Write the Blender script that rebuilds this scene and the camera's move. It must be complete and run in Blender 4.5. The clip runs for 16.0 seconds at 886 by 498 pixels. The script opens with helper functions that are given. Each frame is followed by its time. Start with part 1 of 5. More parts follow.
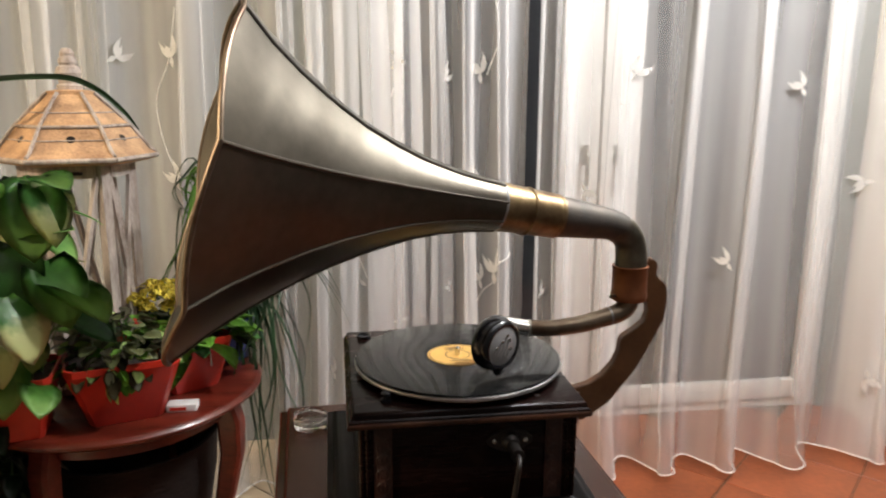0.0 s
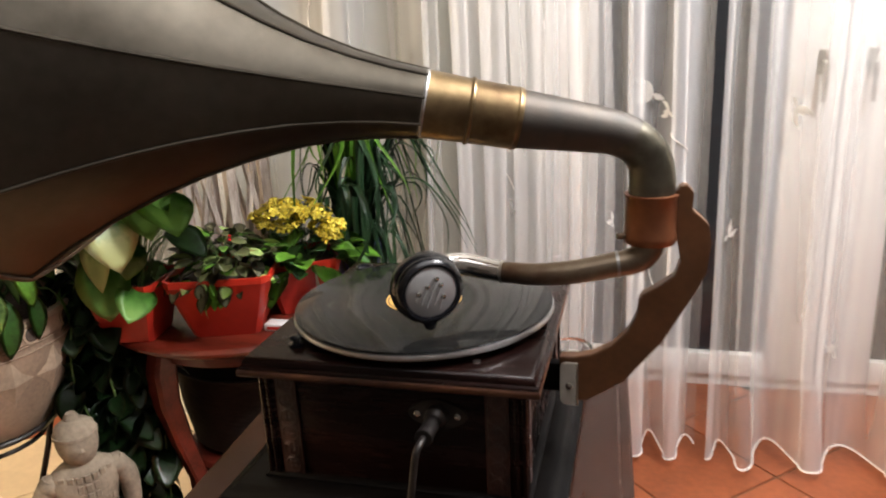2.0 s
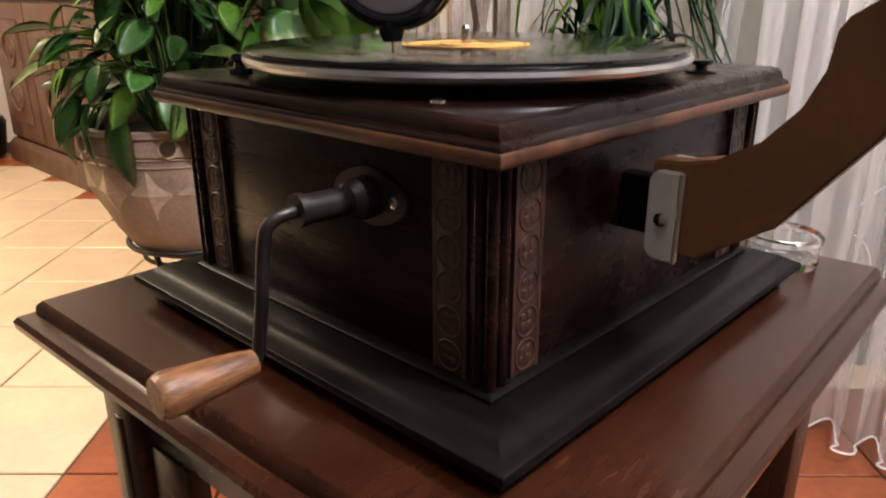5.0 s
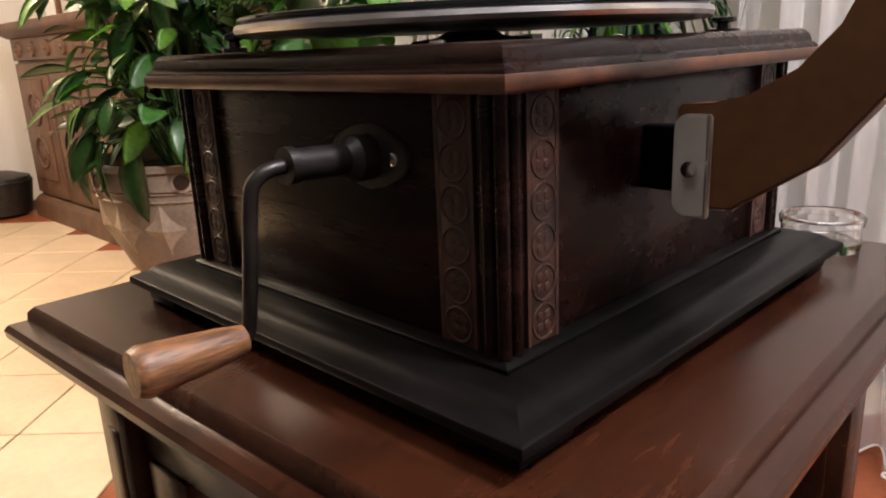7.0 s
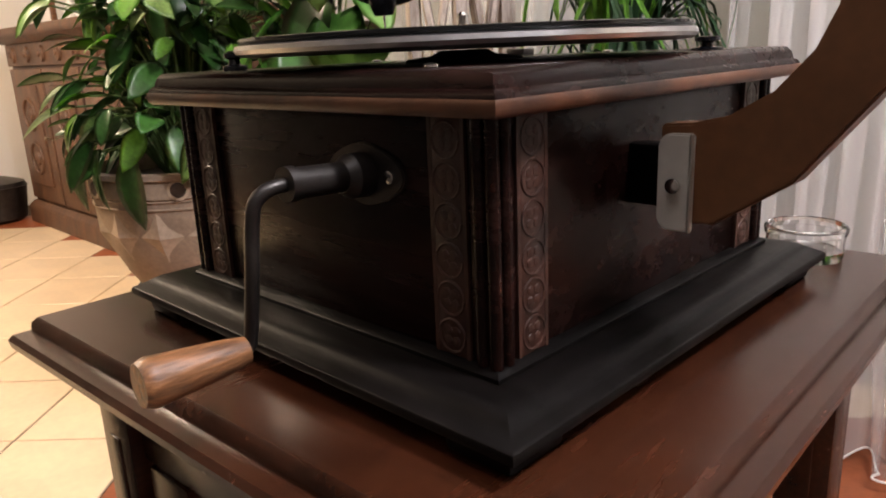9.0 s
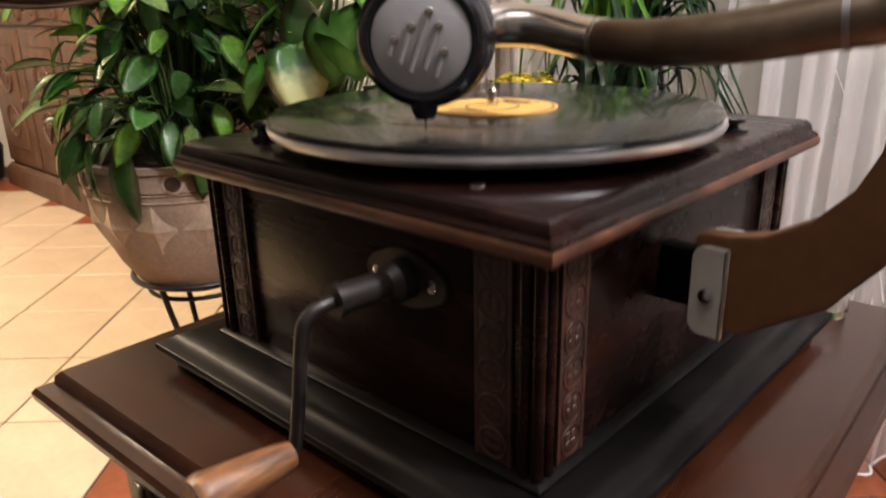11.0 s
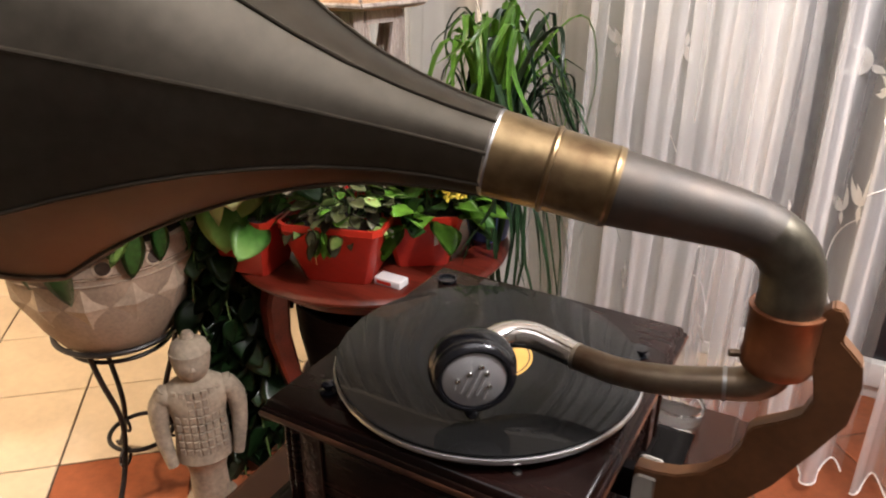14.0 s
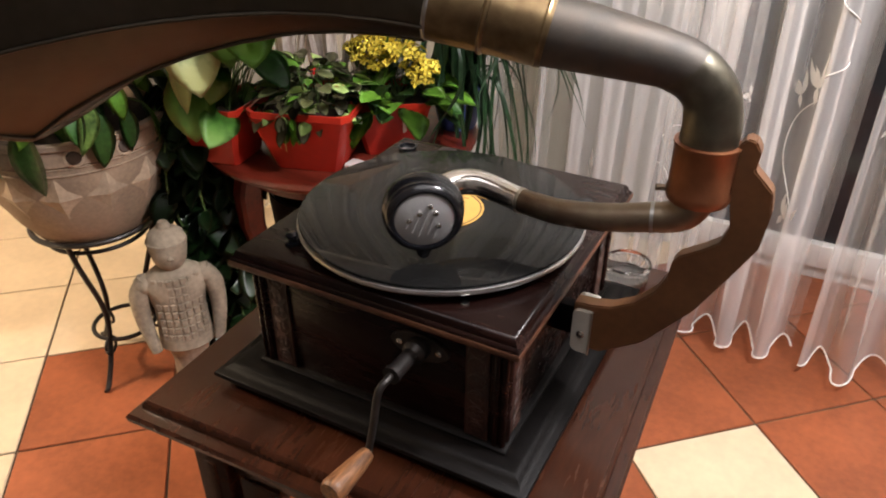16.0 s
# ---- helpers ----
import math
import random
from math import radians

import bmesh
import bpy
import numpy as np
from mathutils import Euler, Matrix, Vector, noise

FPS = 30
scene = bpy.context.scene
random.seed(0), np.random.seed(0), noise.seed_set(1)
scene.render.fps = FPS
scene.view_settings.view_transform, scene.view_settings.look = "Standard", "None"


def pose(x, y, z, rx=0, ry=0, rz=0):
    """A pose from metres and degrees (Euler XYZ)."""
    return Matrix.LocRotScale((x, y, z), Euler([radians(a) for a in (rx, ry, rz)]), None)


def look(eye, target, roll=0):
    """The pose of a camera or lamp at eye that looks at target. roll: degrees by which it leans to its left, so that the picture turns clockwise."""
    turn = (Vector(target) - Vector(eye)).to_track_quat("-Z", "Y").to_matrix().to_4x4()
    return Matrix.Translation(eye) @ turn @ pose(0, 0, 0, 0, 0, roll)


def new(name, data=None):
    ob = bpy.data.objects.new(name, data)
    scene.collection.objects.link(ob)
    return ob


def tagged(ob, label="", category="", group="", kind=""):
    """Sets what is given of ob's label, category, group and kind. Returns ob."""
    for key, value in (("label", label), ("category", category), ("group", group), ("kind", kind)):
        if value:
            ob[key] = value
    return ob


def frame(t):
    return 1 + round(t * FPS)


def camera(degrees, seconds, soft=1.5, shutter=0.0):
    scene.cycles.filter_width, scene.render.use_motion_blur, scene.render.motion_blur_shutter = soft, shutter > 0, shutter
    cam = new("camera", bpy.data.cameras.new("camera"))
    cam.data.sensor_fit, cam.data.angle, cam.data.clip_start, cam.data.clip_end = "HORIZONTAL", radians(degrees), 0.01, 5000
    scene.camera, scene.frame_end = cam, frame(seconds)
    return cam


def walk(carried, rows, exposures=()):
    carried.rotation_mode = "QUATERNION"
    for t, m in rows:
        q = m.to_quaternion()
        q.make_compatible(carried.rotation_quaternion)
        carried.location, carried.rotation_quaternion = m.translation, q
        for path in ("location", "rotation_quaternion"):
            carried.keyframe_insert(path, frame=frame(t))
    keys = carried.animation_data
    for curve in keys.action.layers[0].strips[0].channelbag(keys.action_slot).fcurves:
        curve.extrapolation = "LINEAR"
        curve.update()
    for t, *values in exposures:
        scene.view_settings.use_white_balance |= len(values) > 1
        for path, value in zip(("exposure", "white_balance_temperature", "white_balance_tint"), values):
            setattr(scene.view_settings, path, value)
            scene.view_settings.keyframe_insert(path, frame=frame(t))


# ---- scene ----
cam = camera(62.6, 16.0, soft=1.9, shutter=0.5)
PATH = [
    (0, (-0.155, -1.002, 1.271), (0.134, 0.933, 0.858), 0.3),
    (0.5, (-0.054, -0.929, 1.28), (0.013, 1.023, 0.847), -1.4),
    (1, (0.091, -0.898, 1.245), (-0.09, 1.028, 0.736), -0.9),
    (1.5, (0.207, -0.87, 1.218), (-0.175, 1.009, 0.648), -2.2),
    (2, (0.246, -0.769, 1.197), (-0.262, 1.079, 0.625), -2.9),
    (2.5, (0.266, -0.627, 1.192), (-0.46, 1.145, 0.615), -3.0),
    (3, (0.357, -0.55, 1.18), (-0.689, 1.013, 0.501), -1.9),
    (3.3, (0.423, -0.518, 1.166), (-0.777, 0.929, 0.483), -0.8),
    (3.5, (0.421, -0.507, 1.154), (-0.788, 0.923, 0.451), -0.4),
    (4, (0.396, -0.463, 1.076), (-0.861, 0.944, 0.414), 1.1),
    (4.3, (0.381, -0.436, 1.027), (-0.895, 0.903, 0.265), -0.7),
    (4.5, (0.364, -0.42, 0.99), (-0.917, 0.927, 0.25), -0.5),
    (7, (0.346, -0.381, 0.885), (-1.022, 0.975, 0.347), -2.5),
    (7.5, (0.354, -0.386, 0.888), (-1.018, 0.964, 0.345), -2.6),
    (8, (0.356, -0.385, 0.891), (-1.013, 0.97, 0.354), -2.9),
    (10.5, (0.348, -0.398, 0.915), (-0.997, 0.99, 0.401), -1.7),
    (10.7, (0.339, -0.398, 0.925), (-1.005, 0.991, 0.412), -1.6),
    (11, (0.324, -0.399, 0.972), (-0.972, 0.98, 0.327), -1.3),
    (11.5, (0.343, -0.416, 1.105), (-0.931, 0.946, 0.381), -1.1),
    (12, (0.331, -0.421, 1.165), (-0.982, 0.902, 0.44), -0.7),
    (12.5, (0.306, -0.437, 1.194), (-0.932, 0.983, 0.524), -0.5),
    (13, (0.265, -0.504, 1.268), (-0.82, 1.007, 0.533), -0.6),
    (13.5, (0.262, -0.543, 1.289), (-0.697, 1.006, 0.465), -0.3),
    (14, (0.275, -0.56, 1.288), (-0.632, 1.02, 0.463), 0.2),
    (14.5, (0.295, -0.575, 1.275), (-0.558, 0.962, 0.321), 0.9),
    (15, (0.316, -0.585, 1.263), (-0.503, 0.937, 0.257), 1.5),
    (15.5, (0.327, -0.591, 1.254), (-0.473, 0.936, 0.24), 1.4),
    (16, (0.329, -0.603, 1.258), (-0.478, 0.903, 0.22), 0.1),
]
walk(cam, [(t, look(eye, target, roll)) for t, eye, target, roll in PATH],
     exposures=[(0, -0.74, 6150, 10), (1.0, -0.64, 6150, 10), (1.5, -0.46, 6170, 11), (2.0, -0.38, 6180, 12), (2.5, -0.36, 6200, 14), (3.3, -0.36, 6200, 17), (7, -0.44, 6200, 18), (12, -0.44, 6250, 18), (16, -0.48, 6250, 15)])


# ---- world and lamps ----
world = bpy.data.worlds.new("night")
scene.world = world
world.use_nodes = True
world.node_tree.nodes["Background"].inputs[0].default_value = (0.35, 0.45, 0.7, 1)
world.node_tree.nodes["Background"].inputs[1].default_value = 0.01


def area_lamp(name, at, target, size, watts, colour):
    data = bpy.data.lights.new(name, "AREA")
    data.shape, data.size, data.energy, data.color = "DISK", size, watts, colour
    ob = new(name, data)
    ob.matrix_world = look(at, target)
    return ob


WARM, WHITE = (1.0, 0.79, 0.53), (1.0, 0.965, 0.93)
for at, watts, tint in (((1.12, 0.15, 2.34), 222, WHITE), ((-2.6, -0.8, 2.34), 350, WARM)):
    globe = bpy.data.lights.new("ceiling_lamp_light", "POINT")
    globe.energy, globe.shadow_soft_size, globe.color = watts, 0.11, tint
    new("ceiling_lamp_light", globe).location = at
# added fill that brightens the horn and metal fronts; no known lamp hangs here
area_lamp("added_fill_light", (0.45, -0.66, 2.44), (0.45, -0.66, 0), 1.1, 11, WHITE)


# ---- materials ----
def mat(name, base, rough=0.5, metal=0.0, vary=0.15, scale=8.0, stretch=(1, 1, 1), bump=0.1, fine=60.0, dark=None, coat=0.0, island=0.0, trans=0.0, spec=0.5):
    """A principled material with coarse and fine variation of colour and gloss."""
    m = bpy.data.materials.new(name)
    m.use_nodes = True
    nt = m.node_tree
    nd, ln = nt.nodes, nt.links
    p = nd["Principled BSDF"]
    tc = nd.new("ShaderNodeTexCoord")
    mp = nd.new("ShaderNodeMapping")
    mp.inputs["Scale"].default_value = stretch
    ln.new(tc.outputs["Object"], mp.inputs["Vector"])
    n1 = nd.new("ShaderNodeTexNoise")
    n1.inputs["Scale"].default_value, n1.inputs["Detail"].default_value = scale, 5
    n2 = nd.new("ShaderNodeTexNoise")
    n2.inputs["Scale"].default_value, n2.inputs["Detail"].default_value = fine, 4
    ln.new(mp.outputs[0], n1.inputs["Vector"])
    ln.new(mp.outputs[0], n2.inputs["Vector"])
    add = nd.new("ShaderNodeMath")
    add.operation = "MULTIPLY_ADD"
    add.inputs[1].default_value, add.inputs[2].default_value = 0.35, 0
    ln.new(n2.outputs[0], add.inputs[0])
    mix0 = nd.new("ShaderNodeMath")
    mix0.operation = "MULTIPLY_ADD"
    mix0.inputs[1].default_value = 0.65
    ln.new(n1.outputs[0], mix0.inputs[0])
    ln.new(add.outputs[0], mix0.inputs[2])
    ramp = nd.new("ShaderNodeValToRGB")
    ramp.color_ramp.elements[0].position, ramp.color_ramp.elements[1].position = 0.34, 0.66
    lo = dark or tuple(max(0.0, c * (1 - vary * 1.6)) for c in base)
    hi = tuple(min(1.0, c * (1 + vary)) for c in base)
    ramp.color_ramp.elements[0].color, ramp.color_ramp.elements[1].color = (*lo, 1), (*hi, 1)
    ln.new(mix0.outputs[0], ramp.inputs[0])
    colour = ramp.outputs[0]
    if island:
        info = nd.new("ShaderNodeObjectInfo")
        geo = nd.new("ShaderNodeNewGeometry")
        s = nd.new("ShaderNodeMath")
        ln.new(info.outputs["Random"], s.inputs[0])
        ln.new(geo.outputs["Random Per Island"], s.inputs[1])
        f = nd.new("ShaderNodeMath")
        f.operation = "FRACT"
        ln.new(s.outputs[0], f.inputs[0])
        hsv = nd.new("ShaderNodeHueSaturation")
        mr = nd.new("ShaderNodeMapRange")
        mr.inputs["To Min"].default_value, mr.inputs["To Max"].default_value = 1 - island, 1 + island
        ln.new(f.outputs[0], mr.inputs[0])
        ln.new(mr.outputs[0], hsv.inputs["Value"])
        ln.new(colour, hsv.inputs["Color"])
        colour = hsv.outputs[0]
    ln.new(colour, p.inputs["Base Color"])
    rr = nd.new("ShaderNodeMapRange")
    rr.inputs["To Min"].default_value, rr.inputs["To Max"].default_value = max(0.02, rough * 0.75), min(1, rough * 1.3)
    ln.new(mix0.outputs[0], rr.inputs[0])
    ln.new(rr.outputs[0], p.inputs["Roughness"])
    p.inputs["Metallic"].default_value = metal
    p.inputs["Coat Weight"].default_value = coat
    p.inputs["Coat Roughness"].default_value = 0.15
    p.inputs["Specular IOR Level"].default_value = spec
    p.inputs["Transmission Weight"].default_value = trans
    if bump:
        b = nd.new("ShaderNodeBump")
        b.inputs["Strength"].default_value, b.inputs["Distance"].default_value = bump, 0.004
        ln.new(mix0.outputs[0], b.inputs["Height"])
        ln.new(b.outputs[0], p.inputs["Normal"])
    return m


def glass(name, tint=(1, 1, 1), rough=0.02):
    m = bpy.data.materials.new(name)
    m.use_nodes = True
    nt = m.node_tree
    p = nt.nodes["Principled BSDF"]
    p.inputs["Base Color"].default_value = (*tint, 1)
    p.inputs["Roughness"].default_value = rough
    p.inputs["Transmission Weight"].default_value = 1.0
    p.inputs["IOR"].default_value = 1.45
    return m


def sheer(name, colour, opaque, through_light):
    """Thin woven cloth: part open, part diffusing, with fine threads."""
    m = bpy.data.materials.new(name)
    m.use_nodes = True
    nt = m.node_tree
    nd, ln = nt.nodes, nt.links
    nd.remove(nd["Principled BSDF"])
    out = nd["Material Output"]
    dif, tra, clear = nd.new("ShaderNodeBsdfDiffuse"), nd.new("ShaderNodeBsdfTranslucent"), nd.new("ShaderNodeBsdfTransparent")
    dif.inputs[0].default_value = tra.inputs[0].default_value = (*colour, 1)
    cloth, whole = nd.new("ShaderNodeMixShader"), nd.new("ShaderNodeMixShader")
    cloth.inputs[0].default_value = through_light
    wr, bp = nd.new("ShaderNodeTexNoise"), nd.new("ShaderNodeBump")
    wr.inputs["Scale"].default_value, wr.inputs["Detail"].default_value = 22, 3
    bp.inputs["Strength"].default_value, bp.inputs["Distance"].default_value = 0.35, 0.01
    ln.new(wr.outputs[0], bp.inputs["Height"])
    ln.new(bp.outputs[0], dif.inputs["Normal"])
    ln.new(dif.outputs[0], cloth.inputs[1])
    ln.new(tra.outputs[0], cloth.inputs[2])
    tc = nd.new("ShaderNodeTexCoord")
    w = nd.new("ShaderNodeTexNoise")
    mp = nd.new("ShaderNodeMapping")
    mp.inputs["Scale"].default_value = (9, 3, 0.2)
    ln.new(tc.outputs["Object"], mp.inputs[0])
    ln.new(mp.outputs[0], w.inputs["Vector"])
    w.inputs["Scale"].default_value = 1.2
    mr = nd.new("ShaderNodeMapRange")
    mr.inputs["From Min"].default_value, mr.inputs["From Max"].default_value = 0.37, 0.65
    mr.inputs["To Min"].default_value, mr.inputs["To Max"].default_value = opaque * 0.62, opaque * 1.55
    ln.new(w.outputs[0], mr.inputs[0])
    ln.new(mr.outputs[0], whole.inputs[0])
    ln.new(clear.outputs[0], whole.inputs[1])
    ln.new(cloth.outputs[0], whole.inputs[2])
    ln.new(whole.outputs[0], out.inputs[0])
    return m


def glow(name, colour, strength):
    m = bpy.data.materials.new(name)
    m.use_nodes = True
    p = m.node_tree.nodes["Principled BSDF"]
    p.inputs["Base Color"].default_value = (0.8, 0.8, 0.8, 1)
    p.inputs["Emission Color"].default_value = (*colour, 1)
    p.inputs["Emission Strength"].default_value = strength
    return m


def grooved(name):
    """Black shellac with fine rings that draw highlights out along the radius."""
    m = bpy.data.materials.new(name)
    m.use_nodes = True
    nd, ln = m.node_tree.nodes, m.node_tree.links
    p = nd["Principled BSDF"]
    p.inputs["Base Color"].default_value = (0.007, 0.007, 0.007, 1)
    p.inputs["Specular IOR Level"].default_value = 0.07
    p.inputs["Coat Weight"].default_value = 0.36
    p.inputs["Coat Roughness"].default_value = 0.035
    tc, mp, n = nd.new("ShaderNodeTexCoord"), nd.new("ShaderNodeVectorMath"), nd.new("ShaderNodeTexNoise")
    mp.operation = "LENGTH"
    ln.new(tc.outputs["Object"], mp.inputs[0])
    n.noise_dimensions = "1D"
    n.inputs["Scale"].default_value = 900
    ln.new(mp.outputs["Value"], n.inputs["W"])
    mr = nd.new("ShaderNodeMapRange")
    mr.inputs["To Min"].default_value, mr.inputs["To Max"].default_value = 0.05, 0.09
    ln.new(n.outputs[0], mr.inputs[0])
    ln.new(mr.outputs[0], p.inputs["Roughness"])
    b = nd.new("ShaderNodeBump")
    b.inputs["Strength"].default_value, b.inputs["Distance"].default_value = 0.55, 0.0006
    ln.new(n.outputs[0], b.inputs["Height"])
    ln.new(b.outputs[0], p.inputs["Normal"])
    return m


def two_tone(name, base, tip, start, stop):
    """A leaf that is green by its stalk and pale towards its tip, with an uneven border between."""
    m = mat(name, base, 0.34, vary=0.3, scale=14, bump=0.1, fine=50)
    nd, ln = m.node_tree.nodes, m.node_tree.links
    p = nd["Principled BSDF"]
    old = p.inputs["Base Color"].links[0].from_socket
    tc, sep, n = nd.new("ShaderNodeTexCoord"), nd.new("ShaderNodeSeparateXYZ"), nd.new("ShaderNodeTexNoise")
    n.inputs["Scale"].default_value = 45
    ln.new(tc.outputs["Object"], sep.inputs[0])
    ln.new(tc.outputs["Object"], n.inputs["Vector"])
    add, mr, mix = nd.new("ShaderNodeMath"), nd.new("ShaderNodeMapRange"), nd.new("ShaderNodeMix")
    add.operation = "MULTIPLY_ADD"
    add.inputs[1].default_value = 0.05
    ln.new(n.outputs[0], add.inputs[0])
    ln.new(sep.outputs["Y"], add.inputs[2])
    mr.inputs["From Min"].default_value, mr.inputs["From Max"].default_value = start, stop
    ln.new(add.outputs[0], mr.inputs[0])
    mix.data_type = "RGBA"
    ln.new(mr.outputs[0], mix.inputs["Factor"])
    ln.new(old, mix.inputs["A"])
    mix.inputs["B"].default_value = (*tip, 1)
    ln.new(mix.outputs["Result"], p.inputs["Base Color"])
    return m


